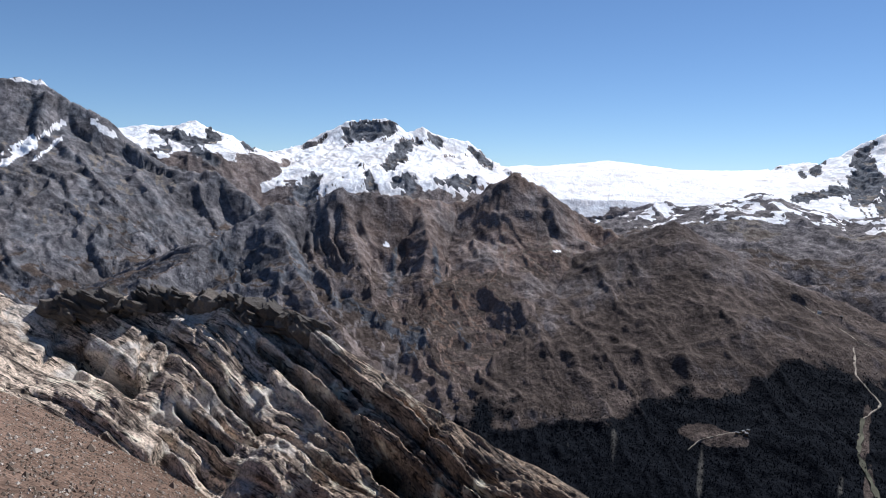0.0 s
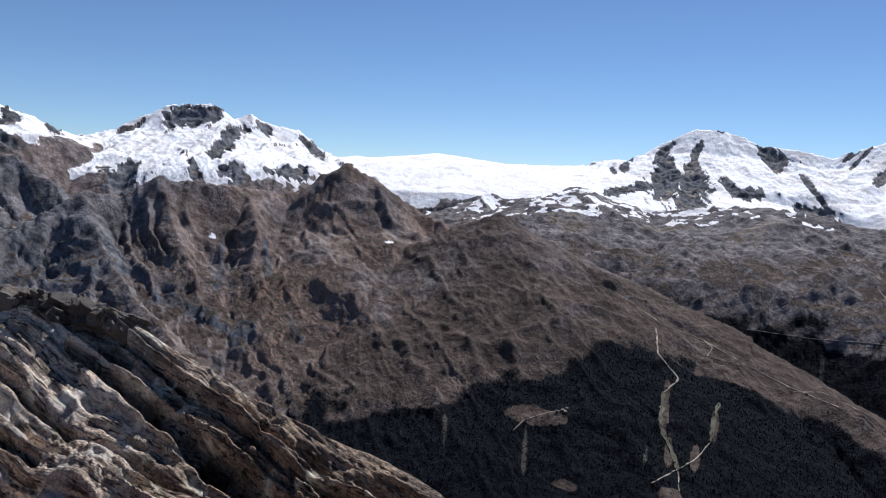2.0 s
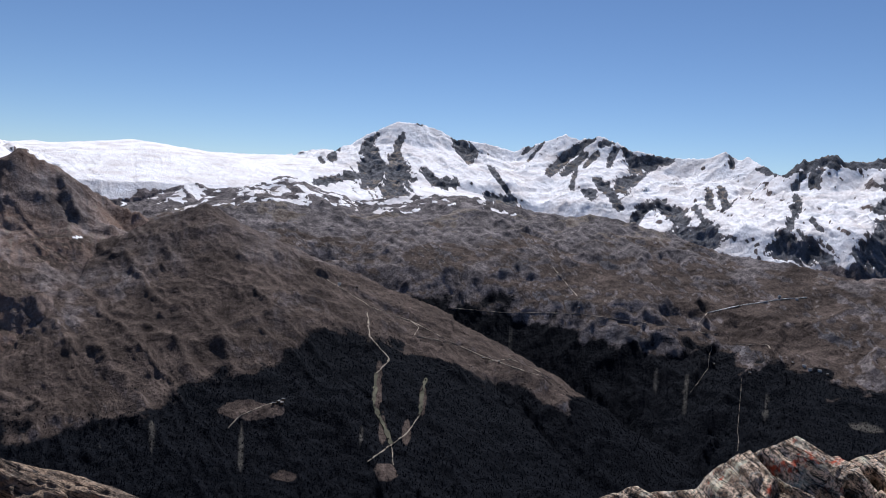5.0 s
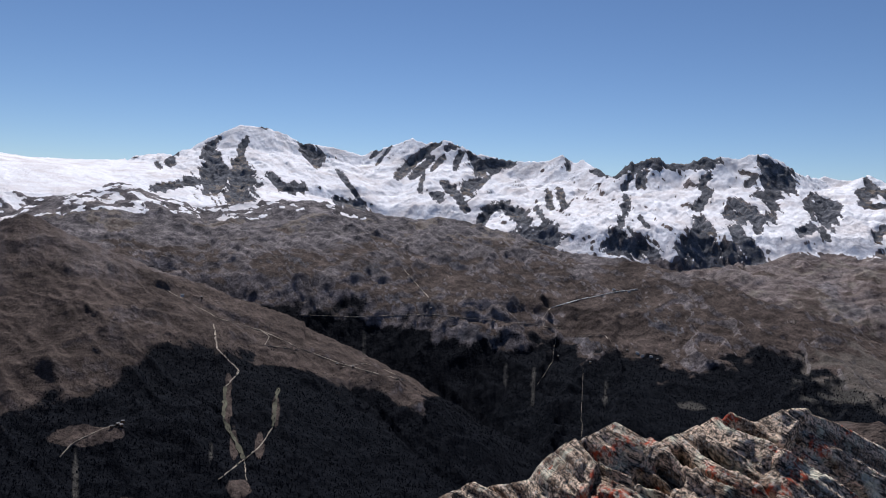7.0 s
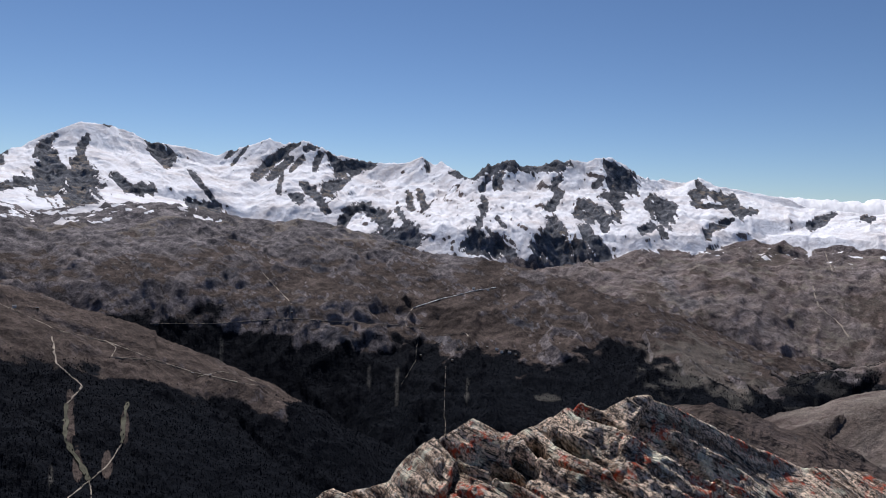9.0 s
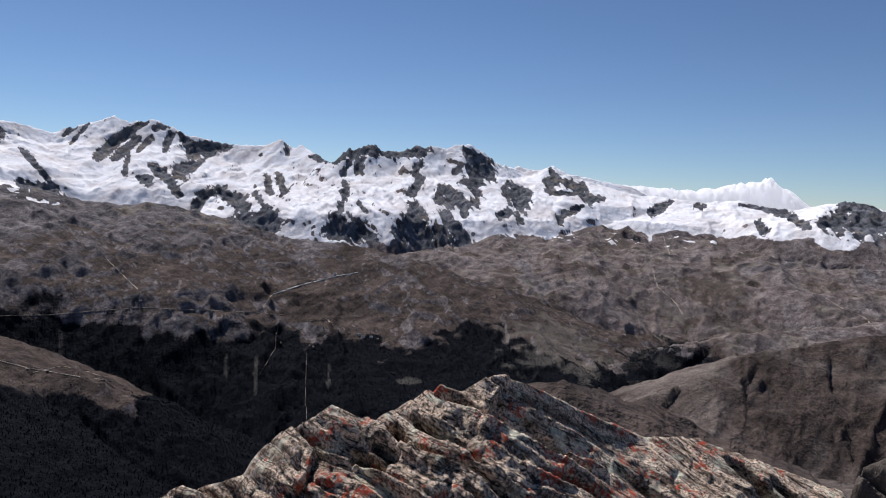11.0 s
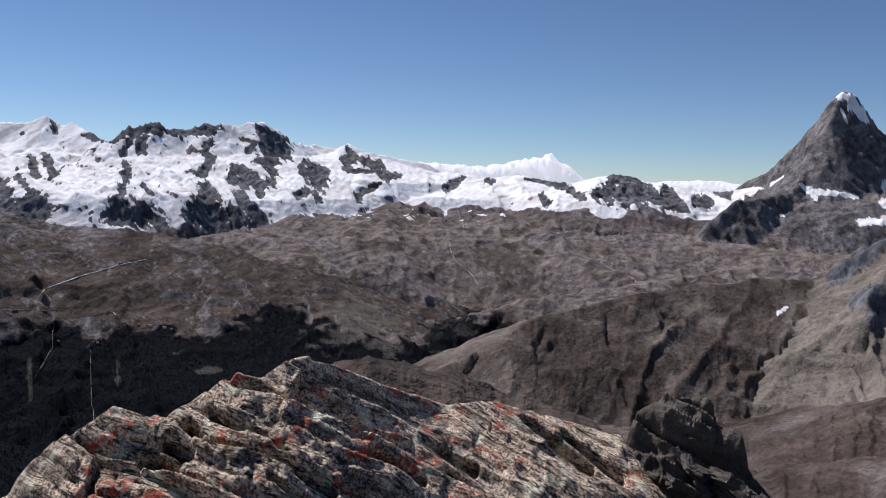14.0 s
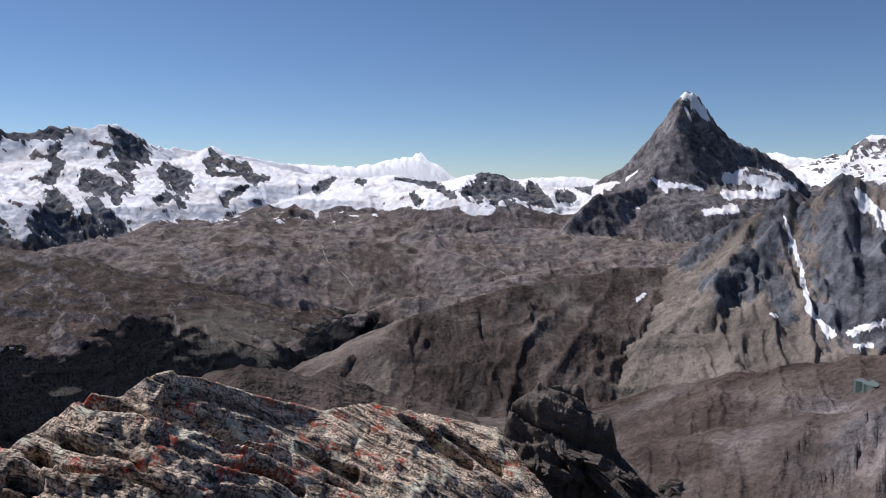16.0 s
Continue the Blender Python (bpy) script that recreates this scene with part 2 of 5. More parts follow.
# how far the ribs of a slope run sideways as they descend
SKEW = {"brown_peak": 0.55, "left_peak": 0.45, "round_hill": 0.7, "rail_ridge": 0.6, "long_snow": -0.7, "broad_snow": 0.5, "tower_peak": -0.6, "great_snow": 0.4, "grass_hill": -0.4, "crag": 0.25}
RIDGES = [
    Ridge("left_peak", [(-46, 3.0, 1650), (-38, 5.2, 1750), (-31.2, 6.08, 1780), (-29.9, 6.21, 1780), (-28.7, 6.14, 1780), (-27.5, 5.23, 1740), (-25, 4.1, 1690),
                        (-23.8, 2.6, 1650), (-20.6, 0.5, 1590), (-17.5, 0.6, 1560), (-15, -1.2, 1500), (-14, -3.2, 1430)], 0.85, 90, 0.52, 2, 16, 75),
    Ridge("left_peak", [(-28.5, 5.6, 1740), (-29.5, 1.0, 1560), (-31, -3.5, 1400)], 0.7, 80, 0.5, 2, 12, 45),
    Ridge("left_snow", [(-26.5, 2.8, 2000), (-23.9, 3.37, 2020), (-22.1, 3.69, 2020), (-20.3, 3.72, 2020), (-18.9, 4.22, 2020), (-17.7, 3.63, 2010), (-16.7, 2.86, 2010),
                        (-15.5, 2.83, 2010), (-14.4, 2.1, 2020)], 0.5, 60, 0.3, 1, 8, 60, 260),
    Ridge("tower_peak", [(-14.4, 2.05, 2060), (-11.7, 2.5, 2100), (-10, 3.52, 2140), (-8.35, 4.37, 2160), (-7.8, 4.7, 2160), (-6.6, 4.9, 2160), (-4.9, 5.12, 2160), (-4.2, 4.85, 2160),
                         (-3.3, 4.02, 2170), (-2.0, 4.5, 2200), (-0.5, 3.91, 2230), (1.7, 3.55, 2260), (2.4, 2.93, 2260), (4.0, 1.54, 2280)], 0.7, 90, 0.3, 1.8, 11, 54, 480),
    Ridge("ice_field", [(4, 1.54, 2600), (6.2, 1.87, 2650), (8.6, 1.69, 2650), (9.6, 1.98, 2650), (11.3, 1.9, 2650), (12.4, 2.4, 2650), (13.8, 2.27, 2650), (16.7, 1.84, 2650),
                        (20.3, 1.85, 2700), (24.8, 1.98, 2750), (26, 1.5, 2760)], 0.12, 500, 0.2, 0.6, 3, 90, 850),
    Ridge("great_snow", [(25.7, 1.49, 2900), (27, 2.55, 2900), (28.5, 2.62, 2940), (29.3, 3.83, 2980), (31.6, 4.99, 3040), (33.5, 4.93, 3060), (34.9, 4.47, 3060), (36.2, 3.88, 3060),
                         (39.1, 3.57, 3070), (40.8, 3.12, 3080), (41.6, 3.44, 3080)], 0.66, 150, 0.24, 1.8, 12, 72, 720),
    Ridge("long_snow", [(41.6, 3.55, 3080), (43, 3.95, 3080), (44.6, 4.55, 3080), (45.7, 4.25, 3070), (47, 4.6, 3060), (48.4, 4.22, 3030), (49.3, 3.6, 3000), (52.8, 3.11, 2950),
                        (54.8, 3.13, 2920), (56.3, 3.65, 2900), (57.2, 3.11, 2880), (57.8, 3.34, 2860), (59.6, 2.35, 2700)], 0.72, 140, 0.25, 2.2, 14, 66, 760),
    Ridge("broad_snow", [(59.6, 2.2, 2480), (60.1, 2.1, 2460), (61.3, 3.3, 2430), (63.2, 3.77, 2430), (63.9, 3.36, 2430), (65.6, 3.39, 2430), (67, 3.88, 2420), (68.9, 3.7, 2420), (70.5, 4.06, 2420),
                         (71.9, 3.41, 2430), (72.9, 2.6, 2450), (74.3, 2.35, 2500)], 0.8, 130, 0.27, 2.6, 14, 56, 560),
    Ridge("small_spire", [(74.5, 2.46, 2560), (76.3, 2.15, 2540), (77.2, 2.66, 2500), (77.9, 2.05, 2500), (80.1, 1.73, 2520), (83.2, 1.2, 2540), (84.5, 0.6, 2540)], 0.6, 60, 0.24, 1, 7, 50, 420),
    Ridge("pass_ice", [(84.5, 0.6, 2400), (86.3, 0.46, 2350), (88.4, 0.2, 2350), (90.5, 0.5, 2350), (94.6, -0.04, 2300), (96.6, 0.46, 2250), (97.9, 0.72, 2230), (99.7, 0.19, 2230), (102.3, -0.5, 2220),
                       (105.8, -0.32, 2200), (107.5, 0.05, 2200)], 0.22, 250, 0.17, 1.5, 7, 60, 330),
    Ridge("pyramid", [(106.6, -0.18, 2230), (107.6, 0.26, 2220), (109.3, 2.33, 2200), (111.1, 4.34, 2190), (112, 5.91, 2180), (112.7, 6.67, 2180), (113.6, 6.25, 2185), (114.4, 5.06, 2200),
                      (115.2, 3.87, 2210), (116, 3.08, 2220), (118, 2.29, 2240), (119.5, 1.33, 2250), (121, -0.2, 2260)], 1.95, 122, 0.42, 1.8, 8, 26, 330),
    Ridge("pyramid", [(112.7, 6.6, 2178), (112.0, 4.6, 2110), (111.2, 2.0, 2050), (110.0, -0.2, 1960), (108.0, -0.6, 1880), (106.6, -0.9, 1850), (104.7, -2.5, 1800)], 1.3, 150, 0.42, 1.4, 10, 24, 260),
    Ridge("far_right_peak", [(114, 1.0, 2600), (117.9, 1.51, 2600), (120.6, 1.29, 2600), (123.4, 2.22, 2600), (124.7, 3.13, 2600), (126.5, 3.3, 2600), (131, 2.0, 2600), (140, 2.5, 2600)], 0.6, 120, 0.3, 2, 10, 50, 350),
    Ridge("brown_peak", [(-22.5, -7.32, 960), (-20.6, -6.73, 1000), (-17.8, -4.84, 1050), (-15.8, -3.32, 1080), (-13.3, -1.54, 1110), (-10.8, -1.77, 1120), (-8.2, -0.51, 1130), (-6, -0.87, 1140),
                         (-2.1, -0.87, 1150), (0.6, -1.31, 1190), (2.8, -0.57, 1200), (4, 0.58, 1200), (5.3, 1.28, 1200), (6.7, 0.76, 1200), (9.3, -0.98, 1200), (12, -2.61, 1180), (14.6, -3.56, 1120)],
          0.78, 120, 0.42, 2.0, 8, 58),
    Ridge("brown_peak", [(-2.1, -0.9, 1150), (-1.0, -5.0, 1030), (0.5, -9.5, 930), (2.0, -13.0, 830)], 0.6, 60, 0.45, 2, 8, 30),
    Ridge("brown_peak", [(-13.3, -1.6, 1110), (-12, -5.5, 1000), (-10, -9.0, 900), (-7, -12.5, 800)], 0.6, 60, 0.45, 2, 8, 30),
    Ridge("brown_peak", [(-8.2, -0.6, 1130), (-6.5, -6.0, 1000), (-4.5, -11.0, 870)], 0.55, 60, 0.45, 2, 8, 30),
    Ridge("round_hill", [(13.7, -3.6, 1090), (15.8, -2.43, 1060), (17.5, -2.0, 1050), (19, -3.11, 1050), (21.9, -5.0, 1050), (25.4, -7.2, 1050), (27.6, -8.2, 1040), (31.5, -10.0, 1020),
                         (35, -11.58, 970), (39.4, -12.87, 920), (41.6, -13.28, 890), (45.2, -14.93, 850), (49, -18.5, 800)], 0.5, 150, 0.42, 1.2, 5, 42),
    Ridge("round_hill", [(17.5, -2.2, 1045), (15.0, -6.5, 960), (14.5, -10.5, 880), (15.5, -14.5, 780)], 0.45, 80, 0.42, 1.2, 6, 30),
    Ridge("rail_ridge", [(9, -2.6, 1900), (13.9, -2.5, 1850), (16.4, -0.5, 1800), (18.1, -0.86, 1780), (20.3, -0.53, 1760), (23.3, 0.4, 1720), (24.5, -1.2, 1700), (27, -1.5, 1680), (30.9, -0.89, 1660),
                         (34, -0.6, 1640), (37, -0.4, 1620), (41, -1.1, 1590), (44.5, -1.6, 1570), (48.5, -1.5, 1560), (50.7, -2.03, 1540), (53.4, -2.74, 1500), (56.6, -3.74, 1460),
                         (62.3, -4.17, 1400), (65.7, -4.88, 1340), (69.5, -5.94, 1260), (70.8, -6.91, 1220), (73.3, -8.79, 1140), (76.1, -10.34, 1060), (78.4, -12.05, 990), (79.6, -13.24, 950)],
          0.3, 400, 0.85, 1.2, 7, 80),
    Ridge("moor", [(70.6, -4.6, 1700), (73.2, -2.96, 1800), (77.6, -2.56, 1900), (80.7, -1.8, 1950), (84.7, -2.4, 1950), (90.7, -2.55, 1930), (97.2, -2.8, 1900), (100, -3.4, 1850), (108, -4.2, 1750), (116, -4.6, 1700)],
          0.2, 350, 0.5, 1.5, 7, 90),
    Ridge("moor", [(81.5, -14.0, 980), (82.6, -13.3, 1000), (84.3, -11.9, 1050), (90.3, -9.3, 1150), (99, -7.66, 1250), (107, -5.8, 1450)], 0.3, 120, 0.5, 1, 8, 50),
    Ridge("grass_hill", [(83, -15.8, 530), (85.1, -14.5, 560), (88.3, -12.98, 590), (90.5, -11.43, 610), (93.6, -10.05, 640), (96.7, -9.31, 670), (99.3, -8.35, 690), (102.8, -7.77, 730),
                         (106.5, -6.96, 770), (108.5, -6.44, 800), (111.3, -6.5, 820), (112.4, -5.7, 830)], 0.36, 80, 0.66, 1.0, 4, 45),
    Ridge("crag", [(112.1, -5.82, 830), (114.5, -4.06, 820), (117.5, -2.34, 800), (119.7, -0.89, 790), (121.5, -1.07, 790), (122.5, 0.11, 790), (123.5, 0.68, 790), (124.5, 0.11, 790),
                   (125.8, -0.5, 780), (130, 0.5, 760), (140, 2, 740)], 1.15, 70, 0.5, 3.5, 9, 26),
    Ridge("crag", [(117.5, -2.6, 795), (116, -6.0, 720), (115, -8.3, 680)], 0.9, 30, 0.5, 2, 7, 18),
    Ridge("near_slope", [(134, -10, 330), (127, -14.4, 330), (122, -17.2, 335), (118, -19.8, 335), (116, -22, 330)], 0.40, 100, 0.5, 1.2, 5, 22),
    Ridge("near_slope", [(134, -8, 480), (126, -11.5, 500), (120, -14.5, 520), (113, -17.5, 530)], 0.3, 100, 0.4, 1.0, 5, 26),
    Ridge("knoll", [(74, -17.0, 62), (77.6, -14.53, 66), (79.4, -13.53, 70), (81.6, -14.2, 75), (85.1, -14.7, 80), (87.9, -15.8, 80), (90.6, -16.4, 76), (94.2, -17.6, 70), (98, -18.6, 64)], 0.4, 8, 0.75, 0.15, 0.8, 6),
    Ridge("back_range", [(140, 2, 1500), (180, 4, 1500), (225, 3, 1500), (270, 5, 1500), (300, 3, 1500), (318, 3, 1600)], 0.6, 150, 0.4, 3, 12, 60),
]

# bare rock, shadows drawn as dark rock, and snow streaks: tapered strokes from bearing, rise, half width to bearing,
# rise, half width
CRAGS_AND_SHADE, STREAKS = {}, {}


def crags_and_shade(group, *strokes):
    CRAGS_AND_SHADE.setdefault(group, []).extend(strokes)


def snow_streaks(group, *strokes):
    STREAKS.setdefault(group, []).extend(strokes)


def stroke_depth(az, rise, stroke, swell=1.0):
    """Distance from a tapered stroke's spine as a share of its half width, and that half width."""
    a0, e0, w0, a1, e1, w1 = stroke
    ua, ue = a1 - a0, e1 - e0
    t = np.clip(((az - a0) * ua + (rise - e0) * ue) / (ua * ua + ue * ue + 1e-6), 0, 1)
    w = (w0 + (w1 - w0) * t) * swell
    return np.hypot(az - a0 - t * ua, rise - e0 - t * ue) / w, w


def strokes_mask(az, rise, owner, table, jitter, deep=None):
    """0 to 1 within the strokes of each massif; deep collects how far to push the ground there."""
    out = np.zeros_like(az, dtype=np.float32)
    for name, strokes in table.items():
        groups = SNOWY if name in SNOWY else (name,)
        mine = np.isin(owner, [GROUPS.index(g) for g in groups])
        for stroke in strokes:
            w = max(stroke[2], stroke[5]) * 2.0 + 0.2
            sel = mine & (az > min(stroke[0], stroke[3]) - w) & (az < max(stroke[0], stroke[3]) + w) & (rise > min(stroke[1], stroke[4]) - w) & (rise < max(stroke[1], stroke[4]) + w)
            if not sel.any():
                continue
            q, half = stroke_depth(az[sel], rise[sel], stroke, 1.4 if name in SNOWY else 1.0)
            m = 1 - smooth(0.72, 1.12, q + jitter[sel])
            out[sel] = np.maximum(out[sel], m)
            if deep is not None:
                deep[sel] = np.maximum(deep[sel], m * np.radians(half) * np.clip(1.1 - q, 0, 1))
    return out


SNOWY = ("great_snow", "long_snow", "broad_snow", "small_spire", "pass_ice", "tower_peak", "left_snow", "ice_field")
crags_and_shade("great_snow", (29.4, 2.77, 0.39, 29.79, 1.05, 1.15), (31.69, 2.81, 0.22, 31.59, 0.44, 1.15), (25.67, 0.04, 0.26, 28.71, 0.73, 0.26), (30.09, 3.94, 0.13, 28.84, 2.48, 0.17), (32.06, 4.09, 0.13, 31.6, 2.89, 0.27), (36.02, 3.94, 0.22, 37.19, 2.6, 0.52), (34.68, 0.42, 0.3, 36.23, 0.37, 0.35), (33.61, 1.55, 0.14, 34.35, 0.84, 0.31), (26.95, 2.64, 0.22, 26.68, 1.93, 0.22), (25.81, 1.79, 0.17, 26.04, 1.59, 0.13), (38.85, 1.94, 0.13, 40.64, -0.28, 0.17), (38.9, -0.37, 0.27, 40.68, -0.84, 0.35), (33.33, 4.97, 0.18, 33.95, 5, 0.17))
# one broad stroke here stands for a shaded band of snow and rock
crags_and_shade("long_snow", (46.6, 4.41, 0.22, 43.63, 1.78, 0.34), (46.2, 3.18, 0.21, 44.71, 1.6, 0.31), (45.57, 2.29, 0.13, 45.31, 0.53, 0.17), (42.94, 3.91, 0.12, 41.9, 2.49, 0.13), (42.21, 3.79, 0.17, 41.46, 2.99, 0.13), (47.27, 3.87, 0.18, 48.36, 4.13, 0.18), (47.07, 3.21, 0.22, 46.22, 2.22, 0.13), (48.38, 3.48, 0.27, 47.97, 2.37, 0.22), (49.35, 3.3, 0.31, 49.95, 2.22, 0.44), (50.82, 2.65, 0.48, 52.58, 2.97, 0.22), (50.63, 1.81, 0.17, 49.11, 0.88, 0.53), (47.12, 1.25, 0.26, 48.47, 0.11, 0.35), (48.47, -0.03, 0.3, 49.03, -0.8, 0.22), (46.27, 0.34, 0.17, 46.93, 0.1, 0.3), (56.62, 3.53, 0.14, 56.78, 2.66, 0.18), (58.54, 2.49, 0.13, 59.2, 2.38, 0.22), (58.73, 3.15, 0.13, 59.64, 2.21, 0.13), (55.3, 0.85, 0.18, 55.56, -0.37, 0.22), (56.04, 1.1, 0.18, 56.52, 0.01, 0.35), (51.66, -0.1, 0.22, 50.63, -1.06, 0.35), (52.02, -0.36, 0.31, 53.47, -1.42, 0.54), (50.63, -1.06, 0.35, 50.21, -1.87, 0.31), (54.47, -0.59, 0.14, 55.63, -2.14, 0.35), (52.99, -2.85, 0.53, 55.42, -2.68, 0.79))
# strokes right of the summit draw its shadow as dark rock
crags_and_shade("broad_snow", (60.29, 2.4, 0.35, 61.34, 3, 0.43), (61.34, 3, 0.43, 63.26, 3.43, 0.43), (63.27, 3.17, 0.3, 65.18, 3.04, 0.25), (65.38, 3.3, 0.34, 67.13, 3.38, 0.42), (62.44, 2.46, 0.3, 62.05, 1.58, 0.3), (61.38, 2.13, 0.22, 60.98, 1.25, 0.21), (61.23, 0.6, 0.21, 61.18, -0.5, 0.34), (60.94, -0.94, 0.17, 60.68, -2.05, 0.26), (62.28, -0.9, 0.17, 62.82, -1.53, 0.21), (60.5, -2.94, 0.65, 62.24, -3.08, 0.86), (62.24, -3.08, 0.52, 63.56, -3.68, 0.34), (66.89, 2.27, 0.25, 66.5, 1.62, 0.21), (67.14, 1.21, 0.24, 66.36, 0.11, 0.33), (66.61, -0.83, 0.33, 66.92, -3.1, 1.16), (66.92, -3.1, 1.26, 67.83, -4.77, 2.28), (68.93, -1.72, 0.41, 70.64, -3.55, 0.4), (68.83, 0.32, 0.32, 70.3, -0.61, 0.45), (70.29, -0.48, 0.44, 70.53, -1.31, 0.32), (68.45, -0.33, 0.25, 69.69, -0.63, 0.37), (70.3, 3.6, 0.16, 71.95, 2.25, 0.59), (71.56, 2.16, 0.67, 72.46, 1.56, 0.43), (71.39, 1.53, 0.4, 71.37, -0.36, 0.43), (70.02, 1.07, 0.2, 71.03, 0.89, 0.35), (70.16, 2.34, 0.12, 69.58, 1.69, 0.2), (73.76, 1.17, 0.19, 75.13, 0.39, 0.45), (74.36, 0.58, 0.34, 74.8, -0.56, 0.61), (73.59, 0.76, 0.2, 74.03, -0.47, 0.27), (74.14, -1.08, 0.27, 73.31, -1.53, 0.23), (74.64, -1.06, 0.19, 74.94, -1.75, 0.19))
crags_and_shade("small_spire", (77.09, 2.26, 0.18, 77.48, 1.67, 0.4), (76.76, 1.45, 0.22, 77.17, 0.66, 0.22), (78.04, 1.48, 0.22, 79.32, 0.92, 0.39), (79.51, 0.73, 0.35, 80.25, -0.03, 0.31), (80.06, 0.16, 0.31, 81.2, 0.2, 0.14), (77.55, 0.47, 0.14, 79.16, 0.52, 0.14), (78.01, -1.32, 0.29, 79.57, -0.45, 0.21), (78.01, -1.32, 0.26, 78.03, -1.8, 0.25))
crags_and_shade("pass_ice", (86.1, 0.25, 0.17, 84.8, -0.62, 0.3), (87.92, -0.01, 0.18, 88.53, -0.05, 0.18), (92.22, -1.06, 0.17, 92.74, -1.54, 0.3), (90.9, 0.17, 0.09, 93.54, -0.04, 0.22), (93.54, -0.17, 0.27, 95.31, -1.05, 0.27), (96.99, -0.6, 0.67, 99.72, -0.82, 0.88), (99.71, -0.38, 0.35, 101.69, -1.03, 0.61), (97.51, 0.5, 0.22, 98.48, 0.41, 0.22), (101.91, -1.03, 0.47, 102.78, -1.68, 0.34), (103.64, -1.02, 0.3, 104.59, -1.32, 0.26), (104.92, -0.36, 0.18, 105.86, -0.57, 0.26), (99.27, 0.15, 0.22, 99.93, 0.06, 0.13))
crags_and_shade("tower_peak", (-7.56, 3.85, 0.52, -6.61, 4.02, 0.56), (-6.61, 4.02, 0.56, -4.45, 4.5, 0.48), (-4.44, 4.28, 0.22, -6.16, 3.43, 0.22), (-3.1, 3.17, 0.4, -3.94, 2.05, 0.48), (-3.32, 3.38, 0.31, -2.22, 3.2, 0.22), (-3.94, 2.05, 0.44, -4.36, 1.42, 0.31), (-1.36, 3.88, 0.18, -0.69, 3.47, 0.35), (-10.87, 2.54, 0.12, -10.37, 2.86, 0.09), (2.43, 2.49, 0.22, 3.42, 1.83, 0.26), (1.97, 3.04, 0.14, 2.66, 2.19, 0.22), (-6.09, 0.66, 0.26, -5.72, -0.21, 0.35), (-10.19, -0.02, 0.47, -10.81, -1.03, 0.64), (-3.88, 0.21, 0.31, -2.7, 0.43, 0.4), (-3.01, 0.33, 0.4, -2.76, -0.41, 0.4), (0.52, 0.46, 0.35, 1.94, 0.29, 0.4), (-0.81, 0.5, 0.13, -0.27, 0.34, 0.18))
crags_and_shade("left_snow", (-21.78, 3.23, 0.19, -20.64, 2.97, 0.31), (-20.64, 2.97, 0.31, -18.88, 2.66, 0.31), (-18.88, 2.66, 0.31, -17.29, 2.95, 0.24), (-17.9, 3.45, 0.16, -17.49, 2.94, 0.24), (-18.68, 2.05, 0.28, -17.48, 1.27, 0.32), (-22.09, 1.88, 0.19, -21.78, 1.28, 0.3), (-22.91, 0.83, 0.34, -21.59, 1.21, 0.23), (-15.26, 2.63, 0.21, -14.77, 2.36, 0.25), (-21.59, 1.9, 0.15, -20.63, 2.07, 0.15))
# gully shadows of this slope, drawn as strokes of dark rock
crags_and_shade("brown_peak", (-17.02, -5.25, 0.66, -15.55, -8.01, 0.42), (-14.94, -6.52, 0.33, -12.4, -7.36, 0.68), (-11.81, -4.75, 0.34, -10.69, -7.13, 0.69), (-7.6, -9.05, 0.44, -3.99, -11.17, 0.72), (-3.99, -11.17, 0.72, -1.49, -11.98, 0.8), (-1.51, -11.55, 0.63, -2.35, -13.31, 0.45), (0.91, -10.15, 0.22, 2.34, -12.28, 0.41), (-3.73, -4.99, 0.18, -4.07, -8.54, 0.31), (-0.62, -4.89, 0.18, -0.3, -7.54, 0.32), (-9.83, -6.9, 0.26, -8.03, -9.49, 0.35))
crags_and_shade("crag", (119.5, -1.18, 0.51, 118.05, -6.4, 1.7), (118.03, -6, 1.69, 116.17, -7.32, 1.24), (116.17, -7.32, 1.16, 114.61, -7.61, 0.71), (119.2, -7.15, 1.11, 120.22, -9.49, 0.8), (116.97, -8.1, 0.92, 115.45, -9.01, 0.55), (116.4, -2.98, 0.62, 113.04, -6, 0.56), (123.16, -0.09, 0.95, 123.29, -2.99, 2.05), (123.29, -2.99, 2.12, 123.78, -6.08, 2.55), (123.78, -6.08, 2.45, 123.93, -9.17, 2.05), (125.07, -4.85, 1.98, 125.93, -8.98, 2.29), (120.8, -1.88, 0.5, 121.24, -3.85, 0.5), (125.66, -10.15, 1.33, 125.02, -10.6, 1.01))
crags_and_shade("near_slope", (120.84, -19.36, 0.66, 123.3, -17.65, 0.91), (123.3, -17.65, 0.84, 126.57, -16.18, 0.78), (121.63, -20.35, 0.58, 124.4, -18.58, 0.62), (125.85, -20.12, 0.47, 126.76, -19.59, 0.59))
crags_and_shade("grass_hill", (99.81, -9.85, 0.62, 102.48, -10.45, 0.88), (92.65, -12.75, 0.45, 94.9, -12.53, 0.54), (106.87, -12.02, 0.34, 106.49, -14.17, 0.61), (109.45, -12.73, 0.42, 112.41, -14.2, 0.91), (98.07, -14.46, 0.45, 98.99, -16.58, 0.54))
crags_and_shade("moor", (75.23, -5.57, 0.62, 76.23, -7.72, 0.8), (74.81, -6.03, 0.62, 77.07, -6.8, 0.44), (84.74, -11.04, 0.51, 88.55, -11.31, 0.66), (91.72, -4.5, 0.47, 94.77, -3.85, 0.3), (99.18, -4.29, 0.49, 100.96, -4.91, 0.68))
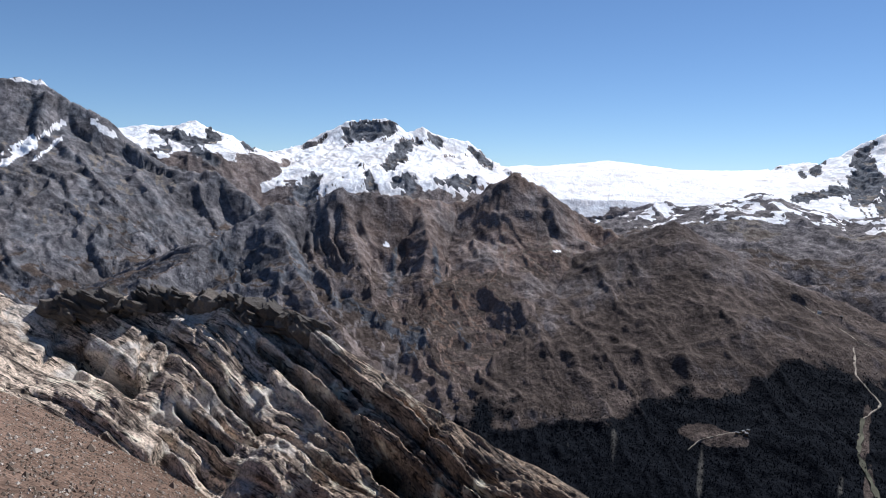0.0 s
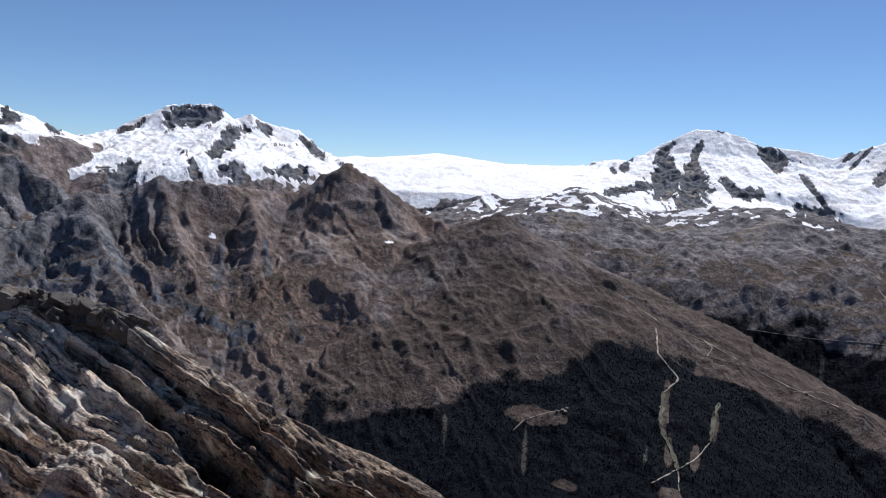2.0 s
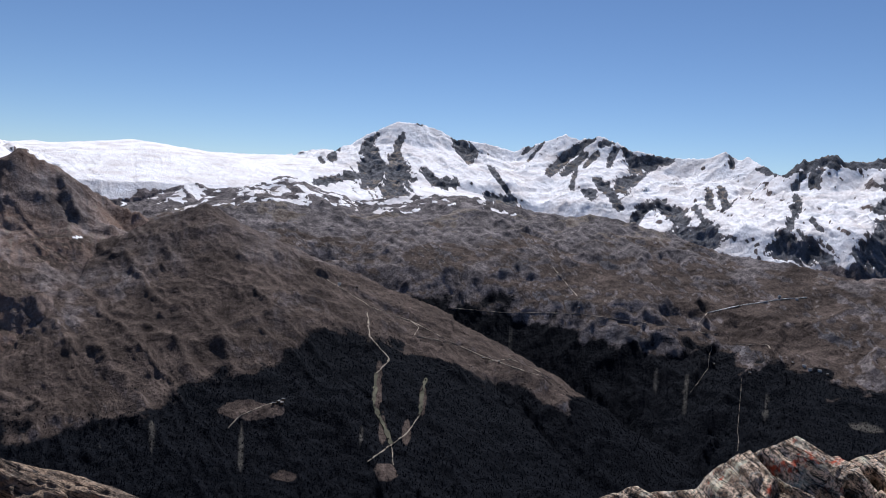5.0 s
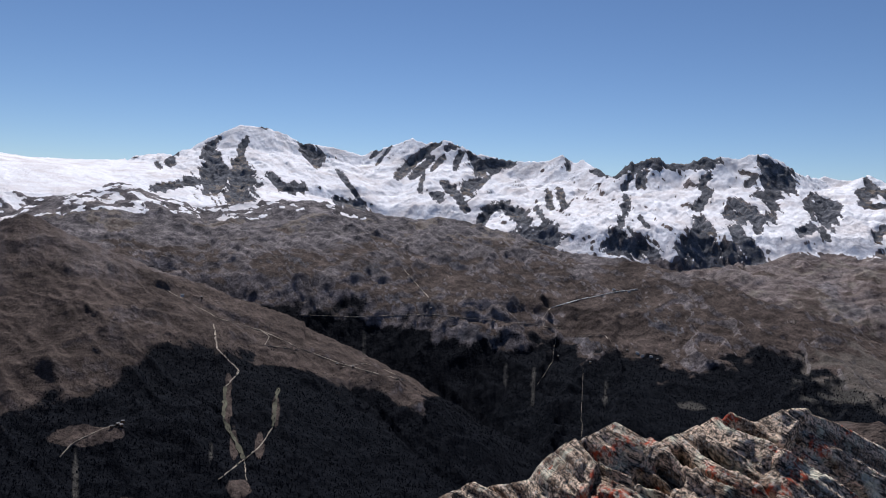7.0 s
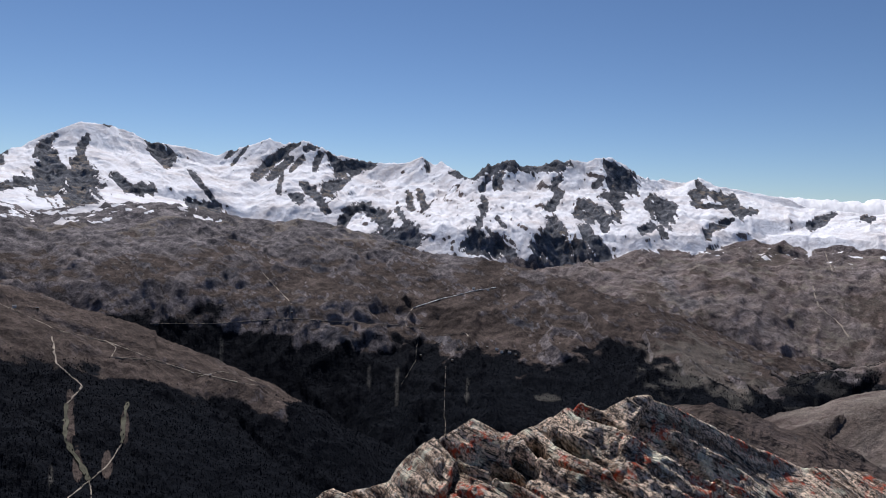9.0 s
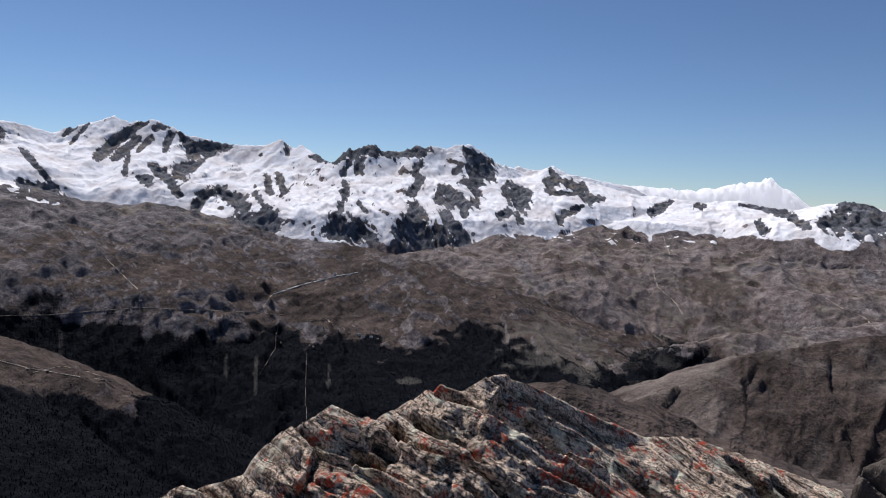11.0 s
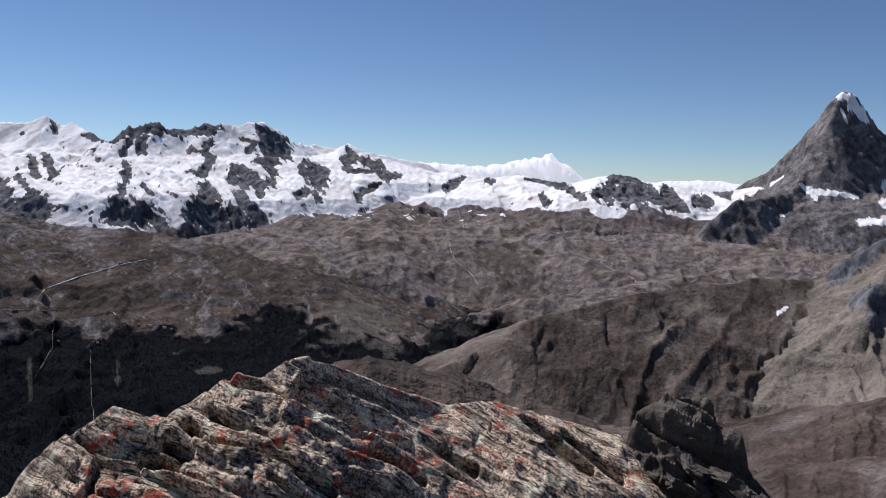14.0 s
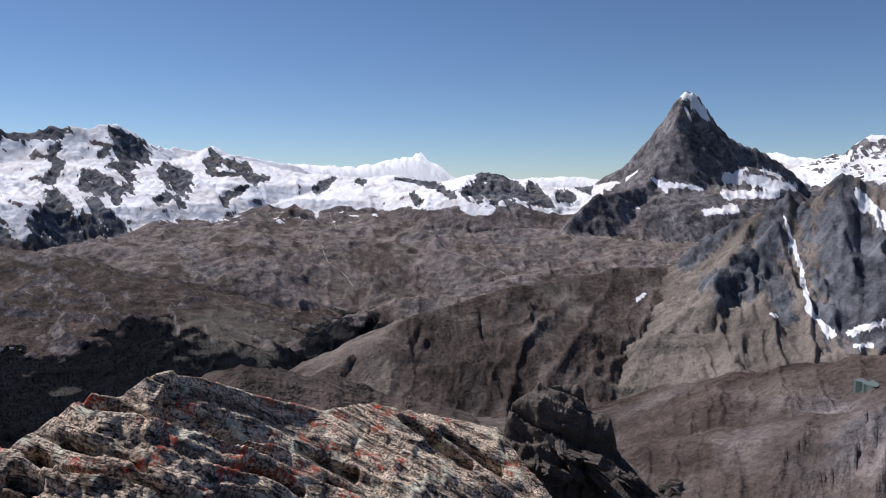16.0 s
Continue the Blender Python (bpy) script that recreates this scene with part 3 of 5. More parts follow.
crags_and_shade("rail_ridge", (46.86, -5.59, 0.44, 48.62, -5.11, 0.62), (42.98, -7.84, 0.43, 46.5, -8.45, 0.53), (49.21, -10.37, 0.62, 51.9, -10.74, 0.62), (40.37, -6.13, 0.34, 42.07, -5.68, 0.34), (35.36, -4.89, 0.32, 37, -5.3, 0.41), (62.45, -8.1, 0.6, 65.93, -9.17, 0.68), (58.15, -10.5, 0.36, 60.81, -10.79, 0.44))
snow_streaks("left_peak", (-31.13, 0.45, 0.23, -29.3, 1.76, 0.24), (-30.47, 1.24, 0.23, -27.51, 3.4, 0.18), (-31.12, 1.21, 0.13, -29.29, 2.44, 0.1), (-30.57, 6.07, 0.1, -28.31, 5.96, 0.17), (-25.65, 3.65, 0.21, -24.39, 2.83, 0.29), (-29.31, 0.73, 0.1, -27.59, 2.36, 0.11))
snow_streaks("pyramid", (112.66, 6.27, 0.32, 113.21, 6.17, 0.31), (113.39, 5.64, 0.35, 114.03, 5.21, 0.27), (113.79, 5.22, 0.23, 114.28, 4.52, 0.16), (115.89, 0.5, 0.27, 118.17, 0.1, 0.34), (115.7, 0.34, 0.39, 116.48, 0.1, 0.34), (117.79, 0.1, 0.45, 120.01, -0.38, 0.33), (111.17, -0.13, 0.24, 113.98, -0.53, 0.2), (110.55, 0.25, 0.12, 111.6, -0.76, 0.16), (115.75, -0.93, 0.34, 118.94, -0.9, 0.33), (118.14, 0.78, 0.15, 119.26, 0.42, 0.15), (108.62, 0.17, 0.09, 109.43, 0.8, 0.08), (114.43, -2.19, 0.24, 116.36, -1.95, 0.3), (117.01, 0.91, 0.15, 116.27, 0.5, 0.3), (112.69, 5.45, 0.12, 113.11, 4.63, 0.12))
snow_streaks("crag", (119.67, -2.5, 0.07, 120.79, -5.86, 0.18), (120.79, -5.86, 0.15, 121.53, -8.99, 0.22), (121.53, -8.99, 0.17, 122.95, -10.43, 0.27), (124.38, -1.04, 0.33, 125.89, -2.91, 0.39), (124.03, -0.66, 0.17, 124.59, -1.8, 0.29), (123.98, -10.32, 0.2, 126.21, -9.33, 0.26), (124.36, -11.13, 0.13, 125.37, -11.02, 0.14), (120.16, -3.89, 0.11, 120.02, -4.89, 0.11), (118.99, -9.38, 0.11, 119.37, -9.56, 0.11))
snow_streaks("grass_hill", (109.68, -8.89, 0.21, 110.17, -8.45, 0.12), (116.92, -11.86, 0.15, 117.5, -11.97, 0.12))
# lowest height of lasting snow on each massif
SNOWLINE = {"left_peak": 75, "left_snow": 52, "tower_peak": -18, "ice_field": -48, "great_snow": -62, "long_snow": -75, "broad_snow": -140, "small_spire": -62, "pass_ice": -72, "pyramid": -20, "far_right_peak": -20}
ROCKY = {"pyramid", "left_peak", "far_right_peak"}
ROUGH = {"ice_field": 0.8, "great_snow": 2.4, "long_snow": 2.6, "broad_snow": 3, "small_spire": 2, "pass_ice": 2, "left_snow": 2.2, "tower_peak": 2.4, "knoll": 0, "grass_hill": 1.2, "near_slope": 1.2, "moor": 5, "rail_ridge": 4.2, "brown_peak": 4.2, "round_hill": 3.4, "crag": 5, "left_peak": 3, "pyramid": 6}
HILLS = {"moor": 11, "rail_ridge": 8, "brown_peak": 12, "round_hill": 7, "left_peak": 14, "grass_hill": 6, "near_slope": 6, "crag": 8, "pyramid": 2, "great_snow": 9, "long_snow": 10,
         "broad_snow": 11, "tower_peak": 7, "left_snow": 7, "small_spire": 5, "pass_ice": 5, "far_right_peak": 12}
GROUPS = sorted({q.group for q in RIDGES}) + ["ground"]

GROUND_AZ = [-180, -60, -40, -31, -21, 0, 15, 55, 66, 75, 85, 100, 112, 130, 180]
GROUND_K = [0.3, 0.2, 0.16, 0.19, 0.29, 0.5, 0.75, 0.75, 0.62, 0.42, 0.31, 0.31, 0.5, 0.5, 0.3]


def land(az, r):
    """Height and owner of the land at bearing az (degrees) and distance r."""
    x, y = r * np.sin(np.radians(az)), r * np.cos(np.radians(az))
    warp = fbm(x / 70, y / 70, 4, 3)
    fold = fbm(x / 28, y / 28, 4, 9)
    k = np.interp((az + 180) % 360 - 180, GROUND_AZ, GROUND_K)
    h = np.where(r < 85, -k * r, -k * 85 - 0.95 * (r - 85))
    h = np.maximum(h + 0.08 * np.minimum(r, 60) ** 0.5 * fold, -332 + 4 * warp).astype(np.float32)
    owner = np.full(h.shape, len(GROUPS) - 1, np.int16)
    crest = np.zeros_like(h)
    for ridge in RIDGES:
        pad = 14 + 4000 / max(60, ridge.r[0])
        sel = (az > ridge.az[0] - pad) & (az < ridge.az[1] + pad) & (r > ridge.r[0] * 0.3) & (r < ridge.r[1] * 1.7)
        if not sel.any():
            continue
        v, dist = ridge.height(x[sel], y[sel], warp[sel], fold[sel])
        won = v > h[sel]
        idx = np.flatnonzero(sel.ravel())[won]
        h.ravel()[idx] = v[won]
        owner.ravel()[idx] = GROUPS.index(ridge.group)
        crest.ravel()[idx] = dist[won]
    amp = smooth(120, 600, r) * np.array([ROUGH.get(g, 2.6) for g in GROUPS], np.float32)[owner]
    hills = np.array([HILLS.get(g, 0) for g in GROUPS], np.float32)[owner] * smooth(8, 90, crest)
    wx, wy = x + 22 * warp, y - 22 * fbm(x / 90, y / 90, 3, 23)
    h += hills * (1.0 * (ridged(wx / 210, wy / 210, 2, 210) - 0.75) + 0.22 * (ridged(wx / 75, wy / 75, 2, 220) - 0.75))
    h += amp * (ridged(x / 46, y / 46, 5, 40) - 0.7) + smooth(150, 500, r) * np.minimum(amp * 0.4, 1.2) * fbm(x / 9, y / 9, 3, 77)
    h += smooth(20, 60, r) * (1 - smooth(120, 400, r)) * 0.6 * fbm(x / 5, y / 5, 4, 12)
    rise = np.degrees(np.arctan2(h - EYE, r))
    lean = np.where((az > 40) & (az < 60), -1.0, 0.8)
    jitter = fbm((az + lean * rise) * 3.6, (rise - lean * az) * 0.9, 5, 55, 0.65) * 0.42 + fbm(az * 1.3, rise * 1.7, 3, 57) * 0.2
    deep = np.zeros_like(h)
    # mask of bare rock, with the shadow strokes counted in
    rocky = strokes_mask(az, rise, owner, CRAGS_AND_SHADE, jitter, deep)
    snowy = np.isin(owner, [GROUPS.index(g) for g in SNOWY])
    h += np.where(snowy, -0.35, 0.3) * deep * r + rocky * np.where(snowy, 7, 4) * (ridged(x / 24, y / 24, 3, 90) - 0.6)
    return x, y, h, owner, rocky, warp, fold


def grid_faces(nr, nc):
    i = np.arange(nr * nc, dtype=np.int64).reshape(nr, nc)
    return np.stack([i[:-1, :-1], i[:-1, 1:], i[1:, 1:], i[1:, :-1]], -1).reshape(-1, 4)[:, ::-1]


def mesh_from(name, verts, faces, attrs=None, material=None, flat=False):
    me = bpy.data.meshes.new(name)
    n = faces.shape[1]
    me.vertices.add(len(verts))
    me.vertices.foreach_set("co", np.ascontiguousarray(verts, dtype=np.float32).ravel())
    me.loops.add(faces.size)
    me.loops.foreach_set("vertex_index", np.ascontiguousarray(faces, dtype=np.int32).ravel())
    me.polygons.add(len(faces))
    me.polygons.foreach_set("loop_start", np.arange(0, faces.size, n, dtype=np.int32))
    me.polygons.foreach_set("use_smooth", np.full(len(faces), not flat))
    for key, value in (attrs or {}).items():
        me.attributes.new(key, "FLOAT_COLOR", "POINT").data.foreach_set("color", np.ascontiguousarray(value, dtype=np.float32).ravel())
    me.update(calc_edges=True)
    if material:
        me.materials.append(material)
    return me


AZ_STEP = 0.125
FINE_AZ = np.arange(-37, 131.01, AZ_STEP)
COARSE_AZ = np.arange(131, 323.1, 3.0)
ROWS_R = np.concatenate([np.geomspace(0.12, 100, 90, endpoint=False), np.geomspace(100, 450, 100, endpoint=False), np.geomspace(450, 1750, 380, endpoint=False),
                         np.geomspace(1750, 3150, 235, endpoint=False), np.geomspace(3150, 4900, 12)])

LABELS = {
    "left_peak": ("dark_mountain", "dark grey rock mountain with a snow cap on its summit", "mountain"),
    "left_snow": ("snow_ridge", "snow-covered ridge with bands of bare grey rock", "mountain"),
    "tower_peak": ("snow_mountain", "snow mountain with a dark rock tower on its summit", "mountain"),
    "ice_field": ("glacier", "wide white glacier plateau rising to low snow domes", "glacier"),
    "great_snow": ("snow_mountain", "broad snow mountain with a dark triangular rock face", "mountain"),
    "long_snow": ("snow_mountain", "long snow crest with ribs of dark rock", "mountain"),
    "broad_snow": ("snow_mountain", "glaciated mountain with black rock buttresses and white ice falls", "mountain"),
    "small_spire": ("snow_mountain", "small dark rock spire above a smooth snow slope", "mountain"),
    "pass_ice": ("glacier", "flat glacier pass with low dark rock islands", "glacier"),
    "pyramid": ("rock_mountain", "steep pyramid of grey rock with snow on its top", "mountain"),
    "far_right_peak": ("snow_mountain", "distant snow mountain behind the rock pyramid", "mountain"),
    "brown_peak": ("rock_mountain", "brown and grey rock mountain with scree gullies", "mountain"),
    "round_hill": ("hill", "rounded brown hill with forest at its foot", "hill"),
    "rail_ridge": ("hill", "long grey-brown ridge with pasture, tracks and dark forest below", "hill"),
    "moor": ("hill", "grey rocky moorland below the glaciers", "hill"),
    "grass_hill": ("hill", "brown grassy hill with pale scree streaks", "hill"),
    "crag": ("crag", "dark jagged rock crag above fans of pale scree", "crag"),
    "near_slope": ("hillside", "bare grey-brown hillside with scree and rock outcrops", "hillside"),
    "knoll": ("knoll", "small brown grassy knoll on the ridge below", "knoll"),
    "back_range": ("mountain", "grey mountain range behind the viewpoint", "mountain"),
}


# upper edge of the forest: bearings and dips
NEAR_TREES = ((-12, -7.7, -3.3, 3.5, 10.2, 14.5, 18.4, 22.8, 25.4, 29.7, 31.9, 35.8, 39.4, 44.3), (-23, -20.5, -19.1, -17.3, -17.0, -16.3, -15.2, -13.6, -12.4, -11.6, -12.4, -13.6, -14.5, -15.2))
FAR_TREES = ((20, 35.4, 38.3, 47.8, 54.6, 58.4, 61, 66.9, 73, 76.9, 78.8), (-8.5, -9.6, -9.6, -10.8, -10.8, -11.1, -11.3, -11.6, -10.1, -11.8, -12.4))
GORGE_TREES = ((70, 74.1, 77.4, 81.9, 84.3, 89.4, 92.3, 96), (-9, -9.6, -13.2, -13.4, -10.6, -10.9, -11.8, -17))


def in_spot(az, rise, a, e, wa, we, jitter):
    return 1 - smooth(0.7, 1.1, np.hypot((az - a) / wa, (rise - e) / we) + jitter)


def cover(az, r, x, y, h, owner, rocky, warp, fold):
    """What grows or lies where: snow, forest, grass, scree; and tints, the dark one partly painted shade."""
    gr, ga = np.gradient(h, axis=0), np.gradient(h, axis=1)
    dr = np.gradient(r, axis=0)
    da = np.maximum(r * np.radians(np.abs(np.gradient(az, axis=1))), 1e-3)
    slope = np.hypot(gr / dr, ga / da)
    rise = np.degrees(np.arctan2(h - EYE, r))
    n1, n2 = fbm(x / 60, y / 60, 5, 101), fbm(x / 22, y / 22, 4, 131)
    streak = 0.3 * n2
    for k, amount in enumerate((0.6, 0.45, 0.3)):
        streak = streak + amount * vnoise(az * 3.1 * 2.1 ** k + 0.9 * n1 + 0.25 * rise * 2.1 ** k, rise * 0.5 * 1.7 ** k, 141 + k)
    streaky = np.isin(owner, [GROUPS.index(g) for g in ("brown_peak", "left_peak", "round_hill", "crag")])
    streak = np.where(streaky, streak, 0.7 * n2 + 0.3 * n1)
    name = np.array(GROUPS)
    line = np.array([SNOWLINE.get(g, 900) for g in name], np.float32)[owner]
    rockiness = np.array([g in ROCKY for g in name])[owner]
    snow = smooth(-9, 9, h - line + 16 * n1 + 6 * n2)
    snow *= 1 - smooth(1.15, 1.5, slope + 0.25 * n2) * 0.95
    snow *= 1 - rocky * 0.92
    snow = np.where(rockiness, snow * (1 - smooth(0.62, 0.9, slope + 0.25 * n2)), snow)
    is_rail = owner == GROUPS.index("rail_ridge")
    spots = is_rail & (r > 1540) & (rise > -2.6) & (az < 42)
    snow = np.where(spots, smooth(0.05, 0.4, n2 + 0.5 * n1 + 0.25 * (rise + 1.6)) * (1 - smooth(0.6, 0.9, slope)), snow)
    high = np.where(owner == GROUPS.index("moor"), smooth(0.55, 0.75, n2) * smooth(-130, -80, h), 0)
    snow = np.maximum(snow, high)
    bare = np.isin(owner, [GROUPS.index(g) for g in ("grass_hill", "crag", "near_slope", "knoll", "ground", "left_peak")])
    tree_line = np.where(owner == GROUPS.index("rail_ridge"), np.interp(az, FAR_TREES[0], FAR_TREES[1]), np.interp(az, NEAR_TREES[0], NEAR_TREES[1]))
    tree_line = np.where(owner == GROUPS.index("moor"), np.interp(az, GORGE_TREES[0], GORGE_TREES[1]), tree_line)
    forest = smooth(-1.3, 1.2, tree_line - rise + 1.2 * n1 + 0.8 * n2) * (1 - bare)
    grass = smooth(-30, 30, -100 - h + 40 * n1 + 30 * n2) * (1 - smooth(0.55, 0.8, slope + 0.15 * n2))
    scree = smooth(0.0, 0.5, 0.5 * n1 + 0.7 * streak) * (1 - smooth(0.5, 0.75, slope))
    grass = np.where(owner == GROUPS.index("round_hill"), np.maximum(grass, 0.62 + 0.22 * n1 + 0.1 * streak), grass)
    is_moor = owner == GROUPS.index("moor")
    grass = np.where(is_moor, grass * smooth(0.0, 0.5, n1 - 0.1) * 0.8, grass)
    is_crag, is_near, is_grass = owner == GROUPS.index("crag"), owner == GROUPS.index("near_slope"), owner == GROUPS.index("grass_hill")
    scree = np.where(is_crag, 1 - rocky, scree)
    scree = np.where(is_near, 0.38 + 0.3 * n2 + 0.2 * n1, scree)
    grass = np.where(is_grass, 0.62 - 0.14 * streak - 0.16 * n1 - 0.1 * n2, grass)
    scree = np.where(is_grass, 0.45 + 0.2 * streak + 0.1 * n2, scree)
    grass = np.where(is_crag, 0, grass)
    grass = np.where(is_near, 0.62 + 0.3 * n1 + 0.15 * n2, grass)
    grass = np.maximum(grass, (is_near | is_crag) * in_spot(az, rise, 112.5, -20.0, 4.0, 1.6, 0.2 * n2))
    grass = np.where((owner == GROUPS.index("knoll")), 0.7 + 0.2 * n2, grass)
    ground = (owner == len(GROUPS) - 1) & (r < 140)
    scree = np.where(ground, 1.0, scree)
    grass = np.where(ground, np.where(az > 30, 0.6, 0.0), grass)
    red = np.where(owner == GROUPS.index("brown_peak"), smooth(-16, 2, az) * (0.8 + 0.5 * n1), 0.4 + 0.2 * n1)
    red = np.where((owner == GROUPS.index("left_peak")) | rockiness, 0.05, red)
    red = np.where(is_rail, 0.12 * smooth(-60, -160, h), red)
    red = np.where(ground & (az < 30), 1.45, red)
    scree = np.where(ground & (az < 30), 0.1, scree)
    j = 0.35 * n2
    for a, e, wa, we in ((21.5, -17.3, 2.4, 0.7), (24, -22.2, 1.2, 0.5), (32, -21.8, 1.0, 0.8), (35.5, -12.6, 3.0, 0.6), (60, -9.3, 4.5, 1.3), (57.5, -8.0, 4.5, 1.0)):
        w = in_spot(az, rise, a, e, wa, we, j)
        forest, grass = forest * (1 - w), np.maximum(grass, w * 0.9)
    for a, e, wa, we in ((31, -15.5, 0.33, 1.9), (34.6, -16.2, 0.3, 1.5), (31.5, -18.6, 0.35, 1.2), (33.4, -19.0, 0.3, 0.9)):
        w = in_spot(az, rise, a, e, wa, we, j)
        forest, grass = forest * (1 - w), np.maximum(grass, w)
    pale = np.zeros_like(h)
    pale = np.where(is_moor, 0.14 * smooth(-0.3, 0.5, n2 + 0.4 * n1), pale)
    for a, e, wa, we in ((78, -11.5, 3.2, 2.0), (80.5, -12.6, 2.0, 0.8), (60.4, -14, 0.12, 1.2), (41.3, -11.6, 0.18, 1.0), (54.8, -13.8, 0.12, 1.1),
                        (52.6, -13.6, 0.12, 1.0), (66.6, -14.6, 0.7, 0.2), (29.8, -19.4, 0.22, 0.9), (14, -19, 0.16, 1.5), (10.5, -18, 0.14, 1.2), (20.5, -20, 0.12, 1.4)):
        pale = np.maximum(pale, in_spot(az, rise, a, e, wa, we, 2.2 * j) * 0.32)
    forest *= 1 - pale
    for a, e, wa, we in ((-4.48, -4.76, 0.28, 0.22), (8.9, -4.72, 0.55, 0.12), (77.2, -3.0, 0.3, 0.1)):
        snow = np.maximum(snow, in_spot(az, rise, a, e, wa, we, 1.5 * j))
    snow = np.where(np.isin(owner, [GROUPS.index(g) for g in ("left_peak", "pyramid")]), 0.25 * snow, snow)
    snow = np.maximum(snow, strokes_mask(az, rise, owner, STREAKS, 0.4 * fbm(az * 2.7 + rise, rise * 3.1, 5, 66, 0.7)))
    # left mountain darker all over; brown peak's left flank shaded by bearing in colour
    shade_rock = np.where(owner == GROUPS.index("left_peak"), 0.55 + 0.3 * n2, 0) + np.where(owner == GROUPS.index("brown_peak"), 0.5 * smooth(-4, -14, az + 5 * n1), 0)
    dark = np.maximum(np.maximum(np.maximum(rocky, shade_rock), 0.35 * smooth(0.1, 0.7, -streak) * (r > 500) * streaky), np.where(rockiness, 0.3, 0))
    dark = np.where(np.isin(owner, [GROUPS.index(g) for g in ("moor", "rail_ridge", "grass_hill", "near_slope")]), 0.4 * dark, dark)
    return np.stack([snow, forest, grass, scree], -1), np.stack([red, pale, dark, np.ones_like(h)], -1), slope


def build_land():
    made = {}
    for azs, rows in ((FINE_AZ, ROWS_R), (COARSE_AZ, ROWS_R[::7])):
        az, r = np.meshgrid(azs, rows)
        x, y, h, owner, rocky, warp, fold = land(np.where(az > 318, az - 360, az) if azs is COARSE_AZ else az, r)
        cov, tint, slope = cover(az, r, x, y, h, owner, rocky, warp, fold)
        verts = np.stack([x, y, h], -1).reshape(-1, 3)
        cov, tint, own = cov.reshape(-1, 4), tint.reshape(-1, 4), owner.ravel()
        faces = grid_faces(*az.shape)
        fo = own[faces[:, 0]]
        for g, gname in enumerate(GROUPS):
            f = faces[fo == g]
            if len(f) < 4:
                continue
            used, inv = np.unique(f, return_inverse=True)
            made.setdefault(gname, []).append((verts[used], inv.reshape(f.shape), cov[used], tint[used]))
        if azs is FINE_AZ:
            keep = (verts, cov, slope.ravel(), az.ravel(), r.ravel())
    for gname, pieces in made.items():
        off, vs, fs, cs, ts = 0, [], [], [], []
        for v, f, c, t in pieces:
            vs.append(v), fs.append(f + off), cs.append(c), ts.append(t)
            off += len(v)
        name, label, cat = LABELS.get(gname, ("ground", "steep stony ground falling away into the deep valley", "ground"))
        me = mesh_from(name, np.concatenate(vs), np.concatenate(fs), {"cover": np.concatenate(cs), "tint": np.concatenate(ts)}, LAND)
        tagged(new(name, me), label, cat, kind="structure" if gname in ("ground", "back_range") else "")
    return keep


KEPT = build_land()


LAND_XYZ = KEPT[0].reshape(len(ROWS_R), len(FINE_AZ), 3)


def on_land(a, e):
    """The first place on the open land met at bearing a, looking up or down by e degrees."""
    col = LAND_XYZ[:, int(round((a - FINE_AZ[0]) / AZ_STEP))]
    rise = np.degrees(np.arctan2(col[:, 2] - EYE, ROWS_R))
    met = np.flatnonzero((rise >= e) & (ROWS_R > 130))
    k = met[0] if len(met) else len(ROWS_R) - 30
    if k and rise[k] > rise[k - 1]:
        t = np.clip((e - rise[k - 1]) / (rise[k] - rise[k - 1]), 0, 1)
        return Vector(col[k - 1] * (1 - t) + col[k] * t)
    return Vector(col[k])


# ---- near rocks ----
def strata(w, along, size, seed):
    """Layers that jut out unevenly along their length, with a cleft between."""
    layer = np.floor(w / size)
    f = w / size - layer
    shift = hash01(layer, layer * 0, seed + 3) * 37
    jut = vnoise(along / (size * 7) + shift, layer, seed) * 0.8 + vnoise(along / (size * 3) + shift, layer, seed + 5) * 0.2
    cut = along / (size * 3.2) + shift + 0.3 * vnoise(w / size * 1.3, along / size, seed + 13)
    block = np.floor(cut)
    g = cut - block
    jut += (hash01(layer, block, seed + 11) - 0.5) * 0.75 - 0.35 * (1 - smooth(0, 0.09, g)) * (hash01(layer, block, seed + 17) > 0.45)
    cleft = (1 - smooth(0, 0.15, f)) * smooth(-0.5, 0.3, vnoise(along / (size * 4), layer, seed + 9))
    return jut + 0.5 * (f - 0.5) - 0.9 * cleft


